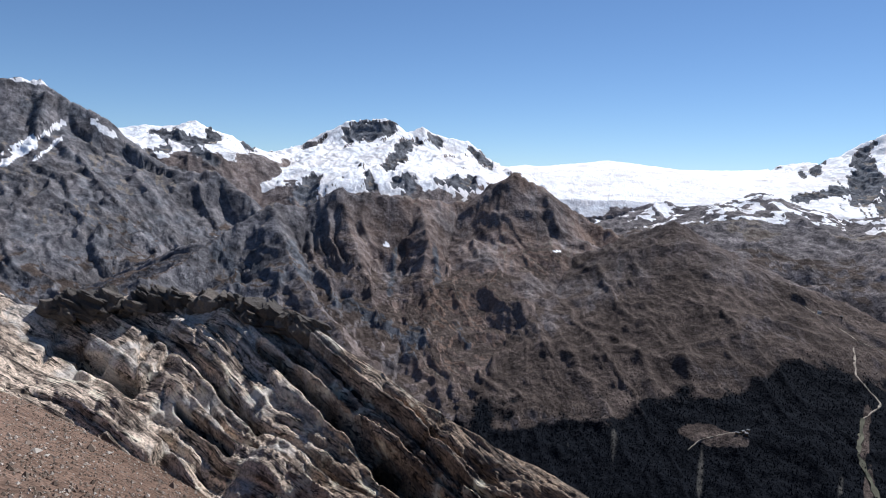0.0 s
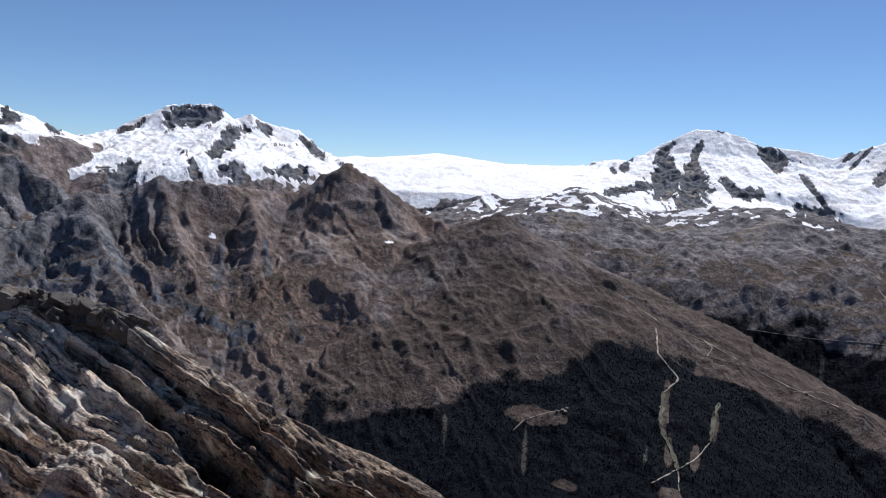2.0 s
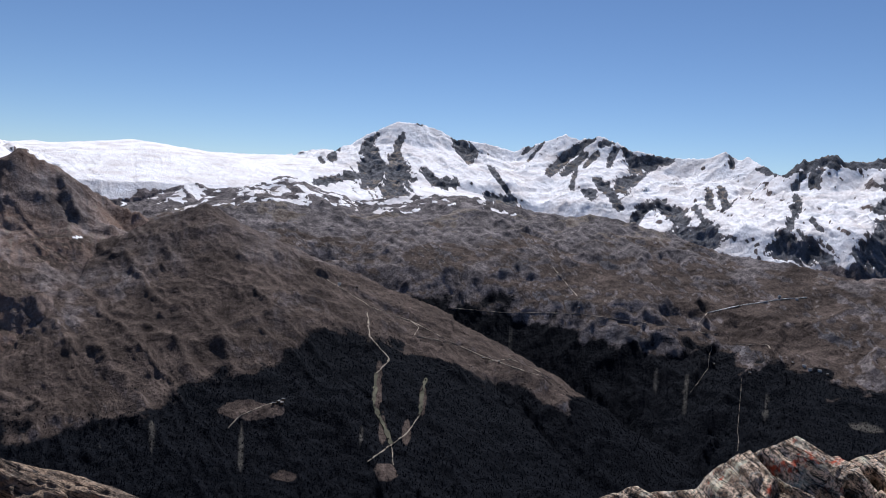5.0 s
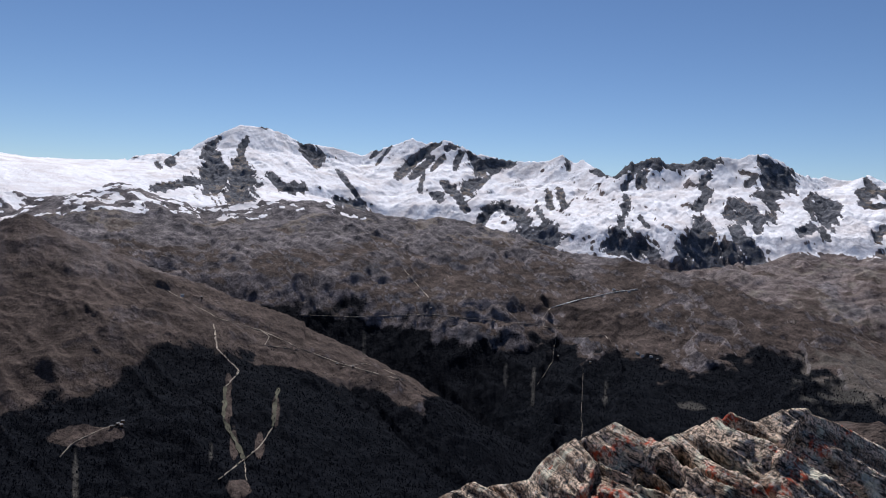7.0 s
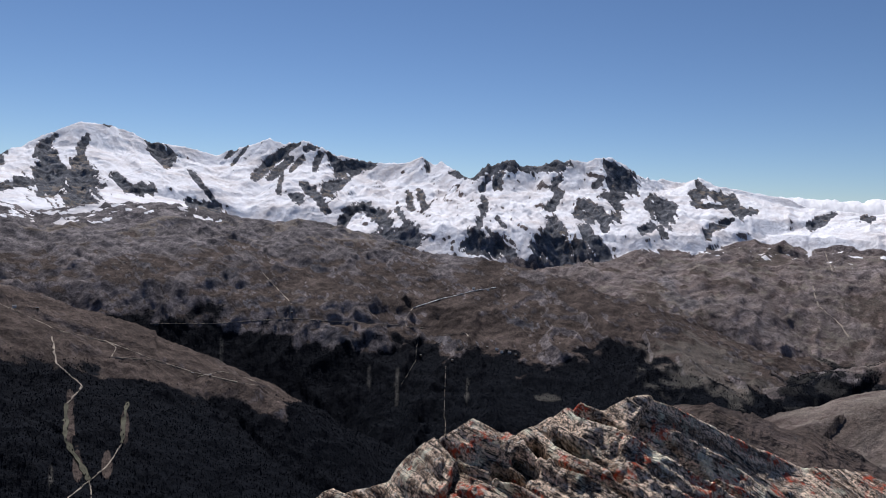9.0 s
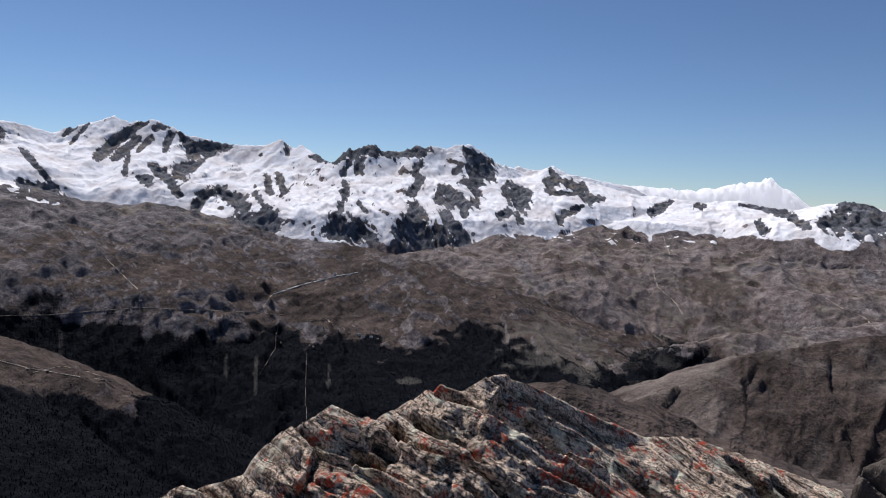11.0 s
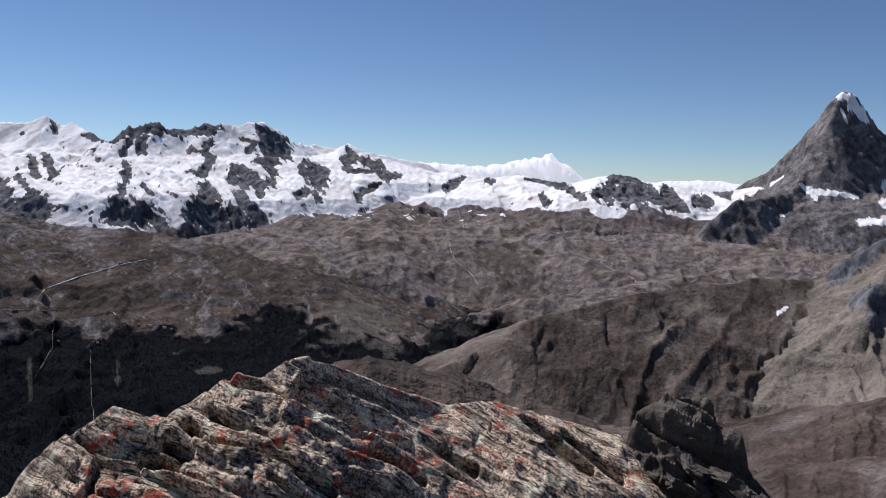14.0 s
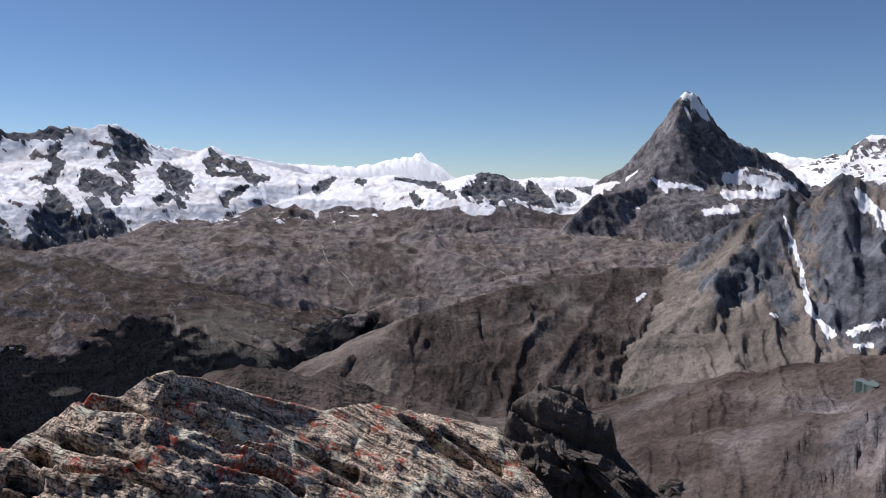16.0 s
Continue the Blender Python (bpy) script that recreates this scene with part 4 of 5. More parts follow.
def outcrop(name, crest, azs, near_r, far_r, rows, front, back, dip, sizes, depths, material, label, clefts=(), pale_to_brown=(-900, -900), ease=0):
    ca, ce, cr = (np.array([q[k] for q in crest]) for k in range(3))
    az, v = np.meshgrid(azs, np.linspace(0, 1, rows))
    rc = np.interp(az, ca, cr)
    zc = EYE + rc * np.tan(np.radians(np.interp(az, ca, ce)))
    split, span0 = 0.8, float(cr.mean())
    lo = np.minimum(near_r, rc * 0.9)
    r = np.where(v < split, lo + (rc - lo) * (v / split), rc + (far_r - rc) * (np.maximum(v - split, 0) / (1 - split)) ** 1.5)
    sn, cs = np.sin(np.radians(az)), np.cos(np.radians(az))
    x, y = r * sn, r * cs
    kern = np.exp(-0.5 * (np.arange(-60, 61) / 26.0) ** 2)
    soft_z = np.convolve(np.pad(zc[0], 60, mode="edge"), kern / kern.sum(), mode="valid")[None, :]
    zf = soft_z + (zc - soft_z) * np.exp(-np.maximum(rc - r, 0) / (0.16 * span0))
    face = zf - front * (rc - r)
    if ease:
        reach = np.arange(-3 * ease, 3 * ease + 1)
        wide = np.exp(-0.5 * (reach / ease) ** 2)
        level = np.convolve(np.pad(zc[0] - front * rc[0], 3 * ease, mode="edge"), wide / wide.sum(), mode="valid")[None, :] + front * r
        face = level + (face - level) * np.exp(-np.maximum(rc - r, 0) / (0.2 * span0))
    z = np.where(r < rc, face, zc - back * (r - rc))
    span = float(cr.mean())
    rise = (z - EYE) / r
    u, d = span * np.radians(az - azs.mean()), r
    warp = fbm(u / (sizes[0] * 4), d / (sizes[0] * 4), 3, 7) * sizes[0] * 0.28
    w = span * rise * math.cos(dip) + u * math.sin(dip) - 0.02 * d + warp
    along = u * math.cos(dip) - span * rise * math.sin(dip) + 0.3 * warp
    push = np.zeros_like(z)
    for k, (size, depth) in enumerate(zip(sizes, depths)):
        push += strata(w + 0.16 * size * fbm(along / size / 3, w / size / 2, 2, 60 + k), along, size, 20 + k) * depth
    push += depths[0] * 0.4 * fbm(u / (sizes[0] * 3), d / (sizes[0] * 3), 3, 33) + depths[1] * 0.45 * fbm(along / sizes[1] / 1.6, w / sizes[1] * 1.2, 4, 46, 0.6)
    for cleft in clefts:
        q, _ = stroke_depth(az, np.degrees(np.arctan(rise)), cleft)
        push -= depths[0] * 1.5 * (1 - smooth(0.35, 1.1, q + 0.35 * fbm(along / sizes[1] / 2, w / sizes[1] * 1.5, 3, 83)))
    for _ in range(2):
        push[1:-1, 1:-1] = 0.4 * push[1:-1, 1:-1] + 0.15 * (push[:-2, 1:-1] + push[2:, 1:-1] + push[1:-1, :-2] + push[1:-1, 2:])
    crest_fade = 1 - 0.55 * np.exp(-((r - rc) / (0.25 * depths[0] + 0.02 * rc)) ** 2)
    push *= crest_fade
    x, y, z = x - sn * push * 0.6, y - cs * push * 0.6, z + push * 0.65
    # alpha: 1 on the pale left, falling to 0 towards the right end
    lay = np.stack([w, along, push * 2, 1 - smooth(pale_to_brown[0], pale_to_brown[1], az + 5 * fbm(u / 3, d / 3, 4, 91))], -1).reshape(-1, 4)
    me = mesh_from(name, np.stack([x, y, z], -1).reshape(-1, 3), grid_faces(*az.shape), {"strata": lay}, material, flat=False)
    return tagged(new(name, me), label, "rock")


OUTCROP = outcrop("rock_outcrop",
        [(-44, -7.0, 30), (-30.75, -7.6, 29.3), (-29.8, -8.4, 29.3), (-28.1, -8.9, 29.4), (-26.2, -9.15, 29.4), (-25.3, -8.2, 29.4), (-22.4, -8.05, 29.4), (-20.1, -8.7, 29.4), (-18.9, -8.3, 29.2),
         (-16.9, -8.55, 28.4), (-14.9, -9.2, 27.5), (-13.2, -9.6, 26.9), (-10, -10.7, 25.6), (-5.75, -13.35, 22.6), (-0.3, -16.6, 20.2), (5.15, -19.5, 18), (11.4, -22.0, 17.1), (18, -25.5, 16.6)],
        np.arange(-42, 17, 0.075), 11, 44, 240, 0.34, 1.0, radians(33), (2.4, 0.85, 0.28), (0.95, 0.42, 0.14), ROCK_FAR,
        "grey-brown layered schist outcrop with dark clefts and pale quartz patches",
        [(-13.61, -11.65, 0.3, -7.87, -15.95, 0.69), (-7.87, -15.95, 0.69, -3.71, -20.12, 1.03), (-3.71, -20.12, 1.03, 0.99, -23.46, 0.95), (-25.91, -11.83, 0.3, -22.54, -13.42, 0.52), (-16.52, -14.11, 0.21, -13.53, -17.11, 0.39), (-27.35, -10.77, 0.21, -24.43, -11.72, 0.26), (-19.38, -15.62, 0.21, -15.64, -18.65, 0.34), (-11.46, -12.1, 0.26, -9.7, -13.18, 0.34)], (-14, 2))
outcrop("lichen_rock",
        [(40, -25, 5.5), (50.2, -20.8, 5.4), (55, -19.9, 5.4), (56.1, -18.55, 5.4), (58.7, -16.7, 5.4), (61.3, -15.5, 5.43), (63.5, -16.6, 5.5), (66.8, -15.3, 5.7), (69.25, -13.65, 5.8),
         (70.9, -14.1, 5.9), (72.6, -13.2, 5.95), (74.2, -13.0, 6.1), (76.8, -13.8, 6.5), (80.3, -15.1, 7.0), (84.7, -16.5, 7.7), (88.5, -16.2, 8.2), (91.4, -16.7, 8.3), (95.9, -17.7, 8.35),
         (97.6, -18.0, 8.25), (99.3, -20.0, 8.0), (101.3, -22.3, 7.7), (104, -25.3, 7.3), (108, -29, 6.8), (120, -36, 6)],
        np.arange(38, 118, 0.09), 2.4, 14, 260, 0.2, 1.1, radians(27), (0.42, 0.15, 0.05), (0.17, 0.08, 0.024), ROCK_NEAR,
        "rough grey-brown rock with orange lichen and splitting layers",
        [(65.91, -17.02, 0.47, 66.94, -17.85, 0.47), (75.46, -15.8, 0.21, 78.51, -17.77, 0.34), (90.38, -17.24, 0.21, 95.38, -20.41, 0.39), (63.23, -18.78, 0.56, 65.09, -19.55, 0.52), (84.51, -20.55, 0.17, 88.08, -22.75, 0.3), (69.73, -17.17, 0.17, 72.36, -19.05, 0.21), (78.88, -19.74, 0.17, 82.72, -22.05, 0.26), (93.55, -18.33, 0.17, 97.66, -20.8, 0.26), (71.51, -20.87, 0.21, 74.63, -22.81, 0.26), (64.59, -18.08, 0.39, 66.19, -18.9, 0.43), (67.66, -16.57, 0.26, 69.5, -17.36, 0.39), (76.74, -17.22, 0.26, 80.43, -19.01, 0.34), (82.61, -18.4, 0.21, 86.65, -20.36, 0.34), (49.48, -21.6, 0.26, 51.07, -22.31, 0.34), (73.3, -20.74, 0.21, 76.12, -22.2, 0.3)], ease=110)


# ---- helpers for things ----
def part(name, bm, material, parent=None, label=""):
    me = bpy.data.meshes.new(name)
    bm.to_mesh(me)
    bm.free()
    me.materials.append(material)
    ob = new(name, me)
    if parent:
        ob.parent = parent
    return tagged(ob, label)


def slab_mesh(rng, lx, ly, lz):
    """A broken rock slab with chipped, uneven faces."""
    bm = bmesh.new()
    bmesh.ops.create_cube(bm, size=1)
    bmesh.ops.subdivide_edges(bm, edges=bm.edges[:], cuts=4, use_grid_fill=True)
    off = Vector((rng.random(), rng.random(), rng.random())) * 50
    for v in bm.verts:
        c = v.co.copy()
        k = 1 - 0.42 * max(0, c.length - 0.5)
        n = noise.fractal(c * 2.6 + off, 1.0, 2.0, 4)
        step = noise.cell(c * 3.1 + off) * 0.14
        c *= k * (1 + 0.3 * n + step)
        v.co = Vector((c.x * lx, c.y * ly, c.z * lz))
    return bm


# ---- broken pillar of slabs beside the lichened rock ----
def rock_pillar():
    rng = random.Random(5)
    base = outcrop("rock_pillar",
                   [(97.2, -21.5, 9.0), (98.2, -18.0, 9.1), (98.85, -16.1, 9.2), (100.1, -15.6, 9.2), (100.7, -14.9, 9.2), (103.2, -14.6, 9.2), (104.1, -15.3, 9.15), (104.4, -16.5, 9.1),
                    (106, -17.3, 9.0), (106.6, -18.9, 8.9), (109, -21.5, 8.6), (111, -24, 8.4), (113, -27, 8.2)],
                   np.arange(97.2, 113, 0.05), 7.4, 10.6, 170, 1.0, 2.2, radians(17), (0.34, 0.14, 0.06), (0.42, 0.17, 0.03), SLAB, "dark jagged rock pillar with broken ledges")
    a = radians(103)
    right = Vector((math.cos(a), -math.sin(a), 0))
    away = Vector((math.sin(a), math.cos(a), 0))
    foot = Vector((8.3 * math.sin(a), 8.3 * math.cos(a), -1.25))
    for k in range(34):
        u = -0.2 + 1.5 * (k / 34) + rng.uniform(-0.1, 0.1)
        z = -0.5 * max(0, u - 0.1) - rng.uniform(0.0, 0.3)
        bm = slab_mesh(rng, rng.uniform(0.1, 0.38), rng.uniform(0.1, 0.3), rng.uniform(0.04, 0.12))
        m = Matrix.Translation(foot + right * u + away * rng.uniform(-0.25, 0.2) + Vector((0, 0, z))) @ Euler((rng.uniform(-0.4, 0.4), 0.5 + rng.uniform(-0.4, 0.4), -a + rng.uniform(-0.9, 0.9))).to_matrix().to_4x4()
        bmesh.ops.transform(bm, matrix=m, verts=bm.verts[:])
        part("slab", bm, SLAB, base)


def slab_material():
    m = Mat("dark_slab")
    p = m.coords()
    a, b = m.noise(p, 6, 5, 0.7), m.noise(p, 40, 5, 0.7)
    info = m.t.nodes.new("ShaderNodeObjectInfo")
    c = m.mix(info.outputs["Random"], (0.05, 0.042, 0.036), (0.17, 0.14, 0.112))
    c = m.mix(m.ramp(a, [(0.35, 0.0), (0.65, 1.0)]), m.mix(0.5, c, (0.03, 0.028, 0.026)), c)
    c = m.mix(m.ramp(b, [(0.55, 0.0), (0.68, 0.6)]), c, (0.34, 0.30, 0.26))
    m.bump(m.maths("ADD", m.maths("MULTIPLY", a, 3.0), b), 0.9, 0.03)
    return m.finish(c, 0.85)


SLAB = slab_material()
rock_pillar()


def crest_blocks():
    """Dark broken blocks that stand along the top of the outcrop."""
    rng = random.Random(21)
    for k in range(64):
        a = -27.5 + 18.5 * k / 64 + rng.uniform(-0.3, 0.3)
        r = (29.2 if a < -19 else 29.2 + (a + 19) * -0.42) + rng.uniform(-0.5, 0.4)
        e = -8.75 if a < -16.5 else -8.75 - 0.3 * (a + 16.5)
        z = EYE + r * math.tan(radians(e)) - rng.uniform(0.0, 0.4)
        q = radians(a)
        bm = slab_mesh(rng, rng.uniform(0.4, 1.3), rng.uniform(0.4, 1.1), rng.uniform(0.25, 0.7))
        m = Matrix.Translation((r * math.sin(q), r * math.cos(q), z)) @ Euler((rng.uniform(-0.3, 0.3), 0.45 + rng.uniform(-0.35, 0.35), -q + rng.uniform(-0.6, 0.6))).to_matrix().to_4x4()
        bmesh.ops.transform(bm, matrix=m, verts=bm.verts[:])
        part("block", bm, SLAB, OUTCROP, "dark lichened block")


crest_blocks()

# ---- roads, tracks and clearings on the far slopes ----
DUST = plain("track_dust", (0.32, 0.27, 0.21), 0.95, 0.3, 0.05)
TURF = plain("cut_turf", (0.095, 0.09, 0.06), 0.95, 0.4, 0.12)
CONCRETE = plain("pale_concrete", (0.74, 0.73, 0.70), 0.8, 0.1, 0.1)
WATER = Mat("lake_water")
WATER.b.inputs["Specular IOR Level"].default_value = 0.5
WATER = WATER.finish((0.13, 0.17, 0.15), 0.25)


def ribbon(name, pts, width, material, label, category, lift=0.35, wobble=0.1, seed=1):
    """A strip of made ground draped over the land along bearings and dips."""
    rng = random.Random(seed)
    line = []
    for (a0, e0), (a1, e1) in zip(pts, pts[1:]):
        n = max(2, int(math.hypot(a1 - a0, e1 - e0) / 0.13))
        for k in range(n):
            t = k / n
            line.append(on_land(a0 + (a1 - a0) * t + rng.uniform(-wobble, wobble) * 0.25, e0 + (e1 - e0) * t))
    line.append(on_land(*pts[-1]))
    line = [line[0]] + [(p + q * 2 + r) / 4 for p, q, r in zip(line, line[1:], line[2:])] + [line[-1]]
    bm = bmesh.new()
    rows = []
    for k, p in enumerate(line):
        run = line[min(k + 1, len(line) - 1)] - line[max(k - 1, 0)]
        side = Vector((run.y, -run.x, 0))
        side = side.normalized() if side.length > 1e-4 else Vector((1, 0, 0))
        w = width * (0.62 + 0.3 * math.sin(k * 0.7 + seed) * math.sin(k * 0.23) + rng.uniform(-0.12, 0.12)) / 2
        rows.append([bm.verts.new(p + side * w * s + Vector((0, 0, z))) for s, z in ((-1, lift), (1, lift), (1, lift - 1.0), (-1, lift - 1.0))])
    for a, b in zip(rows, rows[1:]):
        for k in range(4):
            bm.faces.new((a[k], a[(k + 1) % 4], b[(k + 1) % 4], b[k]))
    bmesh.ops.recalc_face_normals(bm, faces=bm.faces[:])
    return tagged(part(name, bm, material), label, category, "", "structure" if category != "gallery" else "")


ribbon("track", [(26.57, -7.47), (30.29, -9.59), (33.42, -10.51), (36.28, -11.83), (39.22, -12.95), (42.68, -13.84), (44.88, -14.28)], 2.0, DUST, "pale dusty gravel track on the mountainside", "track", seed=2)
ribbon("track", [(29.91, -9.98), (30.12, -11.8), (31.8, -13.49), (30.8, -14.63)], 2.6, DUST, "pale dusty gravel track on the mountainside", "track", seed=3)
ribbon("track", [(32.26, -19.89), (31.17, -20.66), (30.39, -21.17)], 1.8, DUST, "pale dusty gravel track on the mountainside", "track", seed=4)
ribbon("track", [(32.26, -19.89), (32.44, -21.38)], 1.8, DUST, "pale dusty gravel track on the mountainside", "track", seed=5)
ribbon("track", [(34.4, -17.64), (33.53, -18.95), (32.26, -19.89)], 1.8, DUST, "pale dusty gravel track on the mountainside", "track", seed=6)
ribbon("track", [(55.83, -8.19), (55.24, -9.09), (55.44, -9.65), (56.78, -9.68)], 2.0, DUST, "pale dusty gravel track on the mountainside", "track", seed=7)
ribbon("track", [(36.24, -9.32), (40.43, -9.44), (46.51, -9.1), (49.18, -9.27), (54.99, -9.54)], 1.8, DUST, "pale dusty gravel track on the mountainside", "track", seed=8)
ribbon("track", [(57.69, -10.25), (59.45, -10.08), (60.11, -9.96), (60.57, -10.45)], 1.8, DUST, "pale dusty gravel track on the mountainside", "track", seed=9)
ribbon("track", [(44.23, -5.64), (45.8, -7.28), (46.48, -8.01), (46.41, -8.67)], 2.2, DUST, "pale dusty gravel track on the mountainside", "track", seed=10)
ribbon("track", [(39.66, -13.29), (41.36, -12.98), (43.11, -13.51), (44.88, -14.28)], 1.8, DUST, "pale dusty gravel track on the mountainside", "track", seed=11)
ribbon("track", [(33.42, -10.51), (34.03, -10.94), (33.64, -11.62), (36.28, -11.96)], 1.8, DUST, "pale dusty gravel track on the mountainside", "track", seed=12)
ribbon("track", [(85.09, -4.85), (85.54, -6.18), (86.88, -7.28), (87.56, -8.16)], 4.5, DUST, "pale dusty gravel track on the mountainside", "track", seed=13)
ribbon("track", [(85.74, -2.42), (86.19, -3.52), (86.33, -4.18)], 3, DUST, "pale dusty gravel track on the mountainside", "track", seed=14)
ribbon("track", [(96.86, -6.01), (97.97, -6.64), (99.29, -7.04), (100.18, -7.88)], 2.5, DUST, "pale dusty gravel track on the mountainside", "track", seed=15)
ribbon("track", [(19.49, -18.62), (20.36, -17.75), (22.3, -17.02), (23.64, -16.74)], 1.4, DUST, "pale dusty gravel track on the mountainside", "track", seed=16)
ribbon("ski_piste", [(30.8, -14.63), (30.66, -16.97), (31.73, -18.8), (32.26, -19.89)], 6, TURF, "grassy ski piste cut through dark forest", "piste", lift=0.9)
ribbon("ski_piste", [(34.77, -14.86), (34.5, -16.25), (34.4, -17.64)], 6, TURF, "grassy ski piste cut through dark forest", "piste", lift=0.9)
ribbon("avalanche_gallery", [(62.37, -6.35), (60.64, -6.7), (58.03, -7.44), (55.83, -8.19)], 1.8, CONCRETE, "long pale railway gallery curving up the hillside", "gallery", lift=0.9, wobble=0.0)
ribbon("stream_gully", [(58.67, -12.63), (58.59, -15.19), (58.78, -17.69)], 0.8, DUST, "pale stream gully running down the cliff", "gully", seed=9)
ribbon("stream_gully", [(56.36, -10.57), (56.21, -12.31), (55.15, -14.08)], 0.8, DUST, "pale stream gully running down the cliff", "gully", seed=9)
# ---- chalets ----
TIMBER = plain("dark_timber", (0.12, 0.075, 0.045), 0.85, 0.3, 0.6)
LIME = plain("white_render", (0.72, 0.70, 0.66), 0.9, 0.1, 0.6)
SLATE = plain("slate_roof", (0.20, 0.19, 0.185), 0.7, 0.3, 0.8)
PANE = plain("dark_pane", (0.03, 0.035, 0.045), 0.2, 0.1)


def box(bm, x0, x1, y0, y1, z0, z1):
    v = [bm.verts.new((x, y, z)) for z in (z0, z1) for x, y in ((x0, y0), (x1, y0), (x1, y1), (x0, y1))]
    for f in ((3, 2, 1, 0), (4, 5, 6, 7), (0, 1, 5, 4), (1, 2, 6, 5), (2, 3, 7, 6), (3, 0, 4, 7)):
        bm.faces.new([v[k] for k in f])


def chalet(label, walls, lx, ly, h):
    base = new("chalet")
    tagged(base, label, "house", "chalets on the slopes")
    bm = bmesh.new()
    box(bm, -lx / 2, lx / 2, -ly / 2, ly / 2, -1.2, h)
    part("wall", bm, walls, base)
    bm = bmesh.new()
    o = 0.25
    ridge = h + ly * 0.32
    v = [bm.verts.new(q) for q in ((-lx / 2 - o, -ly / 2 - o, h - 0.1), (lx / 2 + o, -ly / 2 - o, h - 0.1), (lx / 2 + o, ly / 2 + o, h - 0.1), (-lx / 2 - o, ly / 2 + o, h - 0.1), (-lx / 2 - o, 0, ridge), (lx / 2 + o, 0, ridge))]
    for f in ((0, 1, 5, 4), (2, 3, 4, 5), (0, 4, 3), (1, 2, 5), (3, 2, 1, 0)):
        bm.faces.new([v[k] for k in f])
    part("roof", bm, SLATE, base)
    for k in range(3):
        bm = bmesh.new()
        x = (k - 1) * lx * 0.3
        box(bm, x - 0.18, x + 0.18, -ly / 2 - 0.04, -ly / 2 + 0.05, h * 0.45, h * 0.75)
        part("window", bm, PANE, base)
    return base


def chalets():
    rng = random.Random(8)
    dark = chalet("small dark timber chalet with a slate roof", TIMBER, 2.6, 2.0, 1.3)
    pale = chalet("white rendered mountain building with a slate roof", LIME, 4.2, 2.4, 2.2)
    spots = [(22.88, -16.98, 0), (23.26, -16.84, 0), (23.64, -16.7, 0), (23.54, -16.95, 0), (61.91, -11.06, 0), (62.57, -11.19, 1), (63.01, -11.38, 1), (63.66, -11.38, 1), (64.1, -11.52, 0), (39.23, -13.11, 0), (40.51, -13.31, 0), (27.66, -7.9, 1), (28.96, -8.05, 0), (60.63, -6.53, 1), (61.73, -6.6, 1), (46.5, -8.66, 0), (56.64, -11.86, 0), (59.09, -12.17, 0)]
    first = {0: True, 1: True}
    for a, e, kind in spots:
        p = on_land(a, e)
        m = pose(p.x, p.y, p.z + 0.4, 0, 0, 180 - a + rng.uniform(-35, 35))
        ob = (dark, pale)[kind]
        if first[kind]:
            ob.matrix_basis = m
            first[kind] = False
        else:
            copy_thing(ob, m)


chalets()


# ---- forest ----
def forest():
    verts, cov, slope, az, r = KEPT
    rng = np.random.default_rng(4)
    f = cov[:, 1]
    ok = (r > 430) & (r < 1500) & (az > -16) & (az < 98)
    weight = np.where(ok, np.where(f > 0.5, 1.0, np.where(f > 0.12, 0.18, 0)), 0) * r * np.gradient(ROWS_R)[:, None].repeat(len(FINE_AZ), 1).ravel()
    n = 64000
    pick = rng.choice(len(verts), n, p=weight / weight.sum())
    jit = rng.normal(0, 1.2, (n, 2))
    base = verts[pick].astype(np.float64).copy()
    base[:, :2] += jit
    tall = rng.uniform(0.9, 1.8, n)
    wide = tall * rng.uniform(0.28, 0.42, n)
    turn = rng.uniform(0, 6.28, n)
    out = np.zeros((n, 6, 3))
    out[:, :, :] = base[:, None, :]
    for k in range(5):
        out[:, k, 0] += wide * np.cos(turn + k * 1.2566) * (0.75 + 0.5 * rng.random(n))
        out[:, k, 1] += wide * np.sin(turn + k * 1.2566) * (0.75 + 0.5 * rng.random(n))
        out[:, k, 2] += -0.5 + 0.5 * rng.random(n)
    out[:, 5, 2] += tall
    i = np.arange(n)[:, None] * 6
    faces = np.concatenate([i + np.array([[k, (k + 1) % 5, 5]]) for k in range(5)])
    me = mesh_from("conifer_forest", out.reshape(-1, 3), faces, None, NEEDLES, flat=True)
    tagged(new("conifer_forest", me), "dark conifer forest, tinted with blue haze, covering the valley sides", "forest", "", "stuff")


def needle_material():
    m = Mat("needles")
    m.b.inputs["Specular IOR Level"].default_value = 0.0
    g = m.t.nodes.new("ShaderNodeNewGeometry")
    # blue in the needle colours stands for haze over the valley
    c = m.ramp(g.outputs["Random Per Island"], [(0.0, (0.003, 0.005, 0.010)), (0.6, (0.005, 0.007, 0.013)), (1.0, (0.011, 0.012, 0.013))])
    return m.finish(c, 0.9)


NEEDLES = needle_material()
forest()


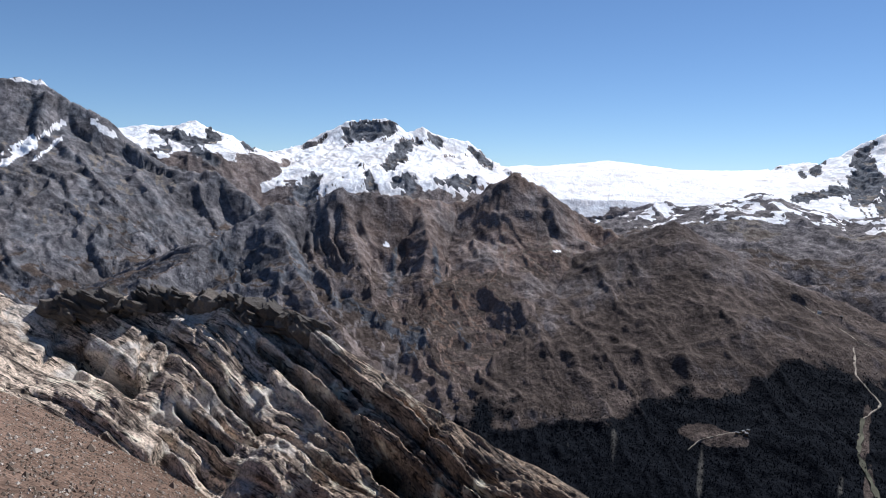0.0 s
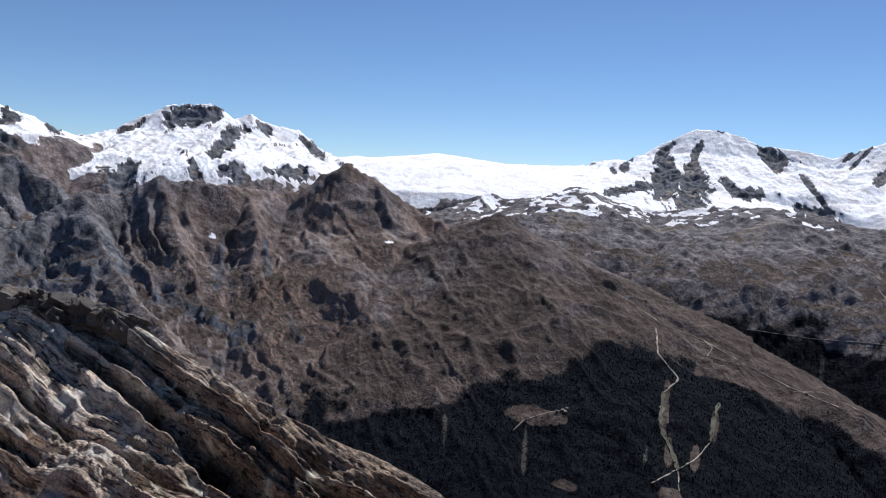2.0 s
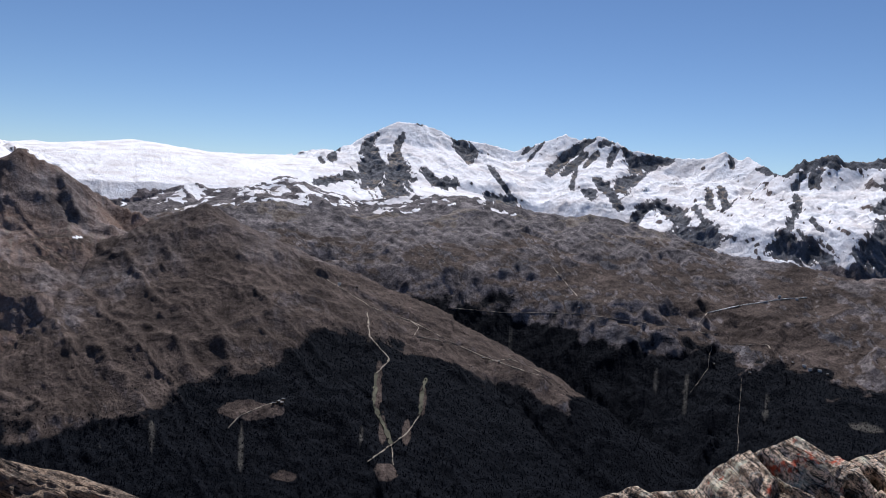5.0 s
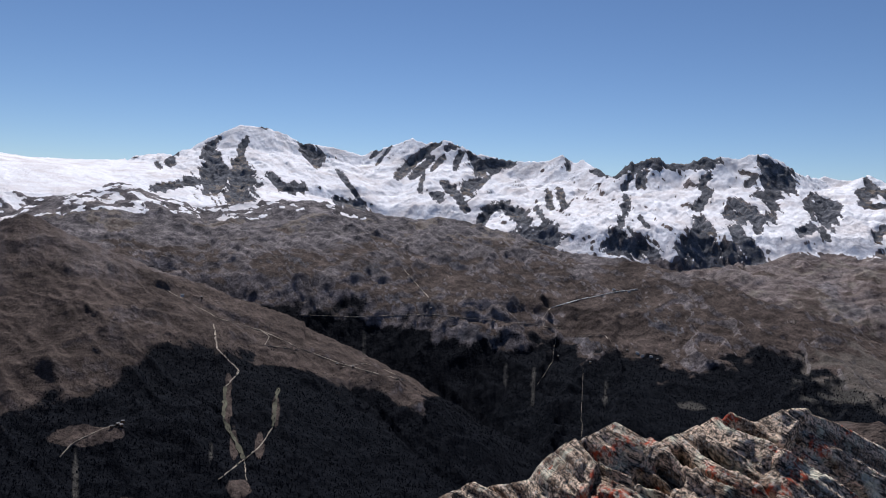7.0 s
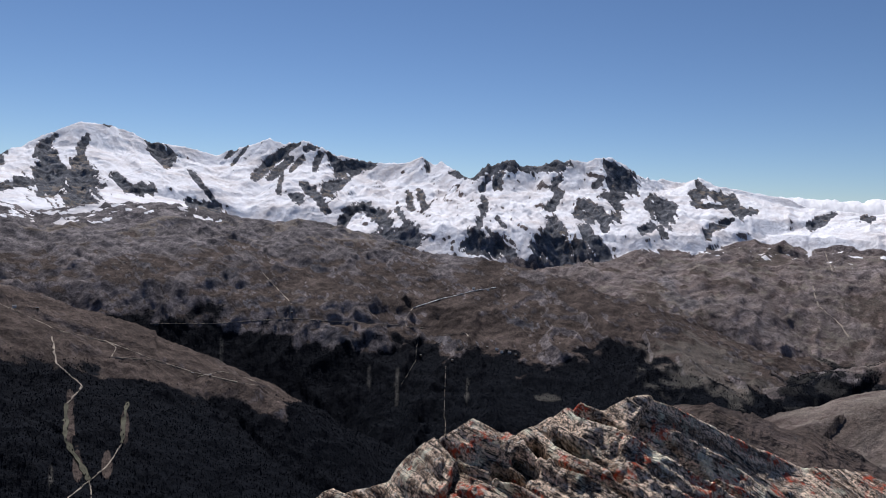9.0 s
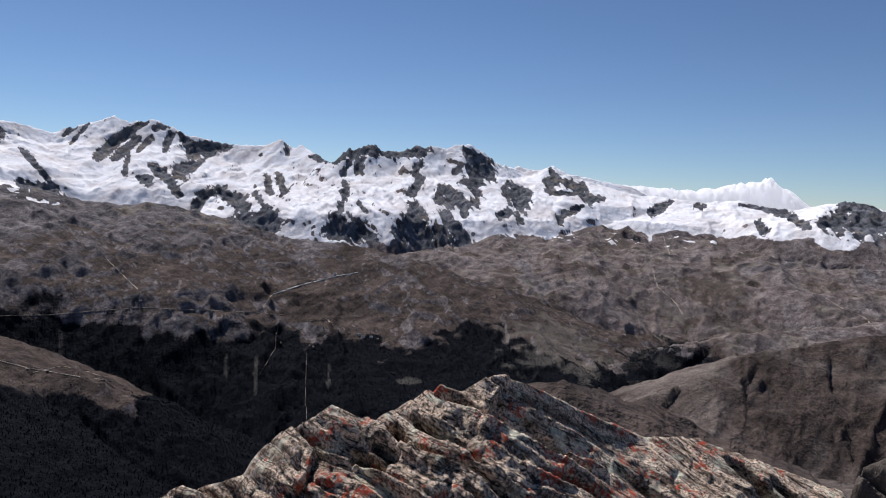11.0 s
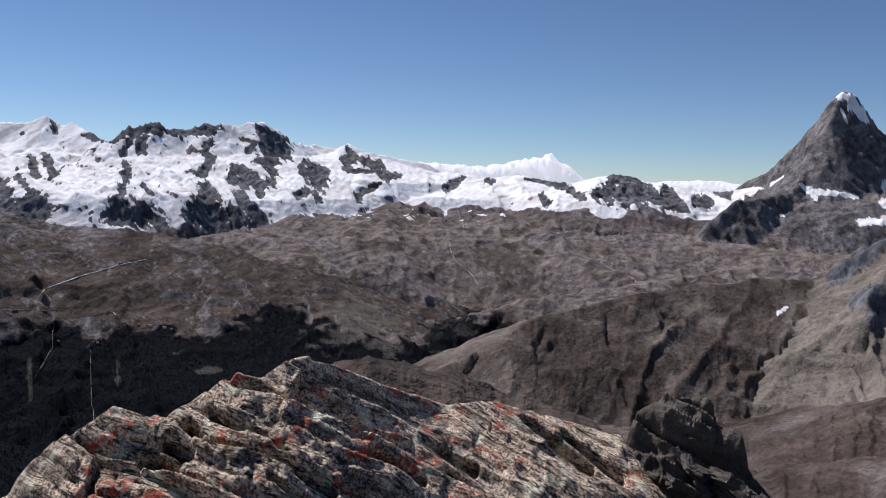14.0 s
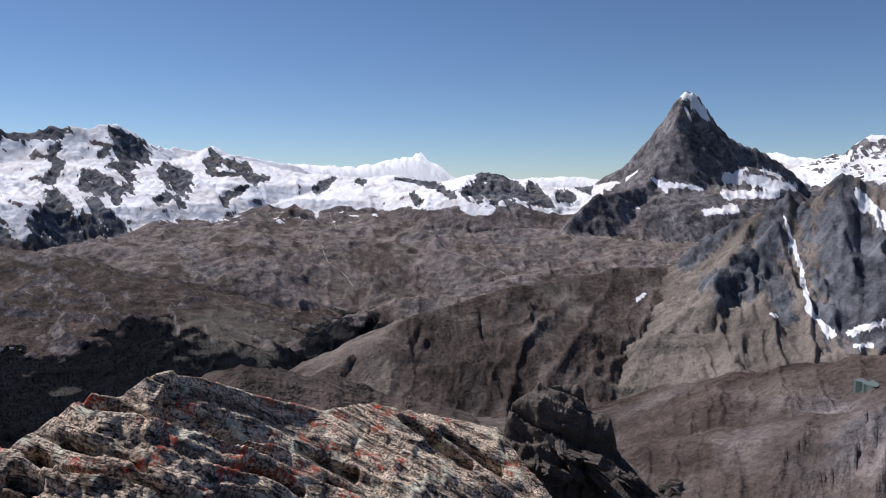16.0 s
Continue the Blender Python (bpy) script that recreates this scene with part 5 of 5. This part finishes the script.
# ---- clouds over the far pass ----
def cloud_material():
    m = Mat("cloud")
    n = m.t.nodes
    d, t, a = n.new("ShaderNodeBsdfDiffuse"), n.new("ShaderNodeBsdfTranslucent"), n.new("ShaderNodeMixShader")
    d.inputs[0].default_value = t.inputs[0].default_value = (0.98, 0.98, 0.98, 1)
    a.inputs[0].default_value = 0.5
    m.t.links.new(d.outputs[0], a.inputs[1])
    m.t.links.new(t.outputs[0], a.inputs[2])
    # faint emission added so the clouds look whiter than sun and sky make them
    glow, total = n.new("ShaderNodeEmission"), n.new("ShaderNodeAddShader")
    glow.inputs[0].default_value, glow.inputs[1].default_value = (1.0, 0.97, 0.96, 1), 0.3
    m.t.links.new(a.outputs[0], total.inputs[0])
    m.t.links.new(glow.outputs[0], total.inputs[1])
    m.t.links.new(total.outputs[0], n["Material Output"].inputs[0])
    return m.m


CLOUD = cloud_material()


def cloud(a0, a1, base, tops, label, seed):
    """A bank of cumulus between two bearings; tops are bearings and rises of its crown."""
    n, rows = 260, 44
    az, v = np.meshgrid(np.linspace(a0, a1, n), np.linspace(0, 1, rows))
    crown = np.interp(az, [q[0] for q in tops], [q[1] for q in tops])
    ends = np.sqrt(smooth(0, 0.12, (az - a0) / (a1 - a0)) * smooth(0, 0.12, (a1 - az) / (a1 - a0)))
    bill = np.abs(vnoise(az * 0.7, az * 0 + 0.5, seed)) * 0.5
    top = base + (crown - base) * (0.85 + 0.25 * bill) * ends
    ang = v * math.pi
    puff = 1 + 0.16 * (np.abs(vnoise(az * 0.9 + v, v * 3.1 + az * 0.4, seed + 2)) - 0.3) + 0.07 * (np.abs(vnoise(az * 2.1 - v * 2, v * 8 + az, seed + 3)) - 0.3) + 0.035 * (np.abs(vnoise(az * 4.5 + v * 3, v * 18 - az, seed + 4)) - 0.3)
    rr = 4300 - np.cos(ang) * 90 * puff * (0.3 + ends)
    rise = base + (top - base) * np.sin(ang) * puff
    x, y = rr * np.sin(np.radians(az)), rr * np.cos(np.radians(az))
    z = EYE + rr * np.tan(np.radians(rise))
    me = mesh_from("cloud", np.stack([x, y, z], -1).reshape(-1, 3), grid_faces(rows, n), None, CLOUD)
    tagged(new("cloud", me), label, "cloud")


cloud(80.5, 96.5, -0.6, [(80.5, 0.8), (82.5, 1.5), (85, 1.3), (88, 1.35), (89.6, 1.7), (90.6, 1.75), (91.4, 2.15), (92.8, 2.2), (93.8, 1.7), (94.8, 1.0), (96.5, 0.4)], "white cumulus cloud bank rising behind the glacier pass", 3)
cloud(95.5, 108, -0.8, [(95, 0.4), (99, 0.25), (103.3, 0.5), (108, 0.2)], "low white cloud strip behind the rock islands", 14)
cloud(115.5, 123.5, 0.2, [(115, 1.2), (118, 2.4), (120.4, 1.9), (124, 1.2)], "white cloud beside the rock pyramid", 25)


# ---- loose stones on the slope ----
def gravel():
    rng = np.random.default_rng(12)
    n = 12000
    az = np.radians(rng.uniform(-42, -12, n))
    r = rng.uniform(7, 26, n)
    x, y, h, *_ = land(np.degrees(az), r)
    size = 0.017 * np.exp(rng.normal(0, 0.55, n))
    shape = np.array([(1, 0, 0), (0, 1, 0), (-1, 0, 0), (0, -1, 0), (0, 0, 0.8), (0, 0, -0.5)])
    v = shape[None] * size[:, None, None] * rng.uniform(0.6, 1.5, (n, 6, 1))
    c, t = np.cos(az * 40), np.sin(az * 40)
    v = np.stack([v[..., 0] * c[:, None] - v[..., 1] * t[:, None], v[..., 0] * t[:, None] + v[..., 1] * c[:, None], v[..., 2]], -1)
    v += np.stack([x, y, h + 0.01], -1)[:, None, :]
    tri = np.array([(0, 1, 4), (1, 2, 4), (2, 3, 4), (3, 0, 4), (1, 0, 5), (2, 1, 5), (3, 2, 5), (0, 3, 5)])
    faces = (np.arange(n)[:, None, None] * 6 + tri[None]).reshape(-1, 3)
    m = Mat("scree_stone")
    g = m.t.nodes.new("ShaderNodeNewGeometry")
    mat = m.finish(m.ramp(g.outputs["Random Per Island"], [(0.0, (0.10, 0.075, 0.055)), (0.6, (0.24, 0.18, 0.135)), (1.0, (0.42, 0.37, 0.31))]), 0.9)
    tagged(new("scree_stones", mesh_from("scree_stones", v.reshape(-1, 3), faces, None, mat, flat=True)), "small brown and grey scree stones on bare earth", "stones", "", "stuff")


gravel()


# ---- small tarn in the high valley ----
def tarn():
    c = on_land(125.5, -13.45)
    bm = bmesh.new()
    ring = []
    for k in range(40):
        t = k / 40 * 2 * math.pi
        q = 1 + 0.25 * math.sin(3 * t) + 0.12 * math.sin(7 * t + 1)
        ring.append(bm.verts.new((c.x + 7 * q * math.cos(t), c.y + 7 * q * math.sin(t), c.z + 0.15)))
    low = [bm.verts.new((v.co.x, v.co.y, v.co.z - 9)) for v in ring]
    bm.faces.new(ring)
    for k in range(40):
        bm.faces.new((ring[k], low[k], low[(k + 1) % 40], ring[(k + 1) % 40]))
    tagged(part("water", bm, WATER), "small green mountain tarn among scree", "lake", "", "structure")


tarn()
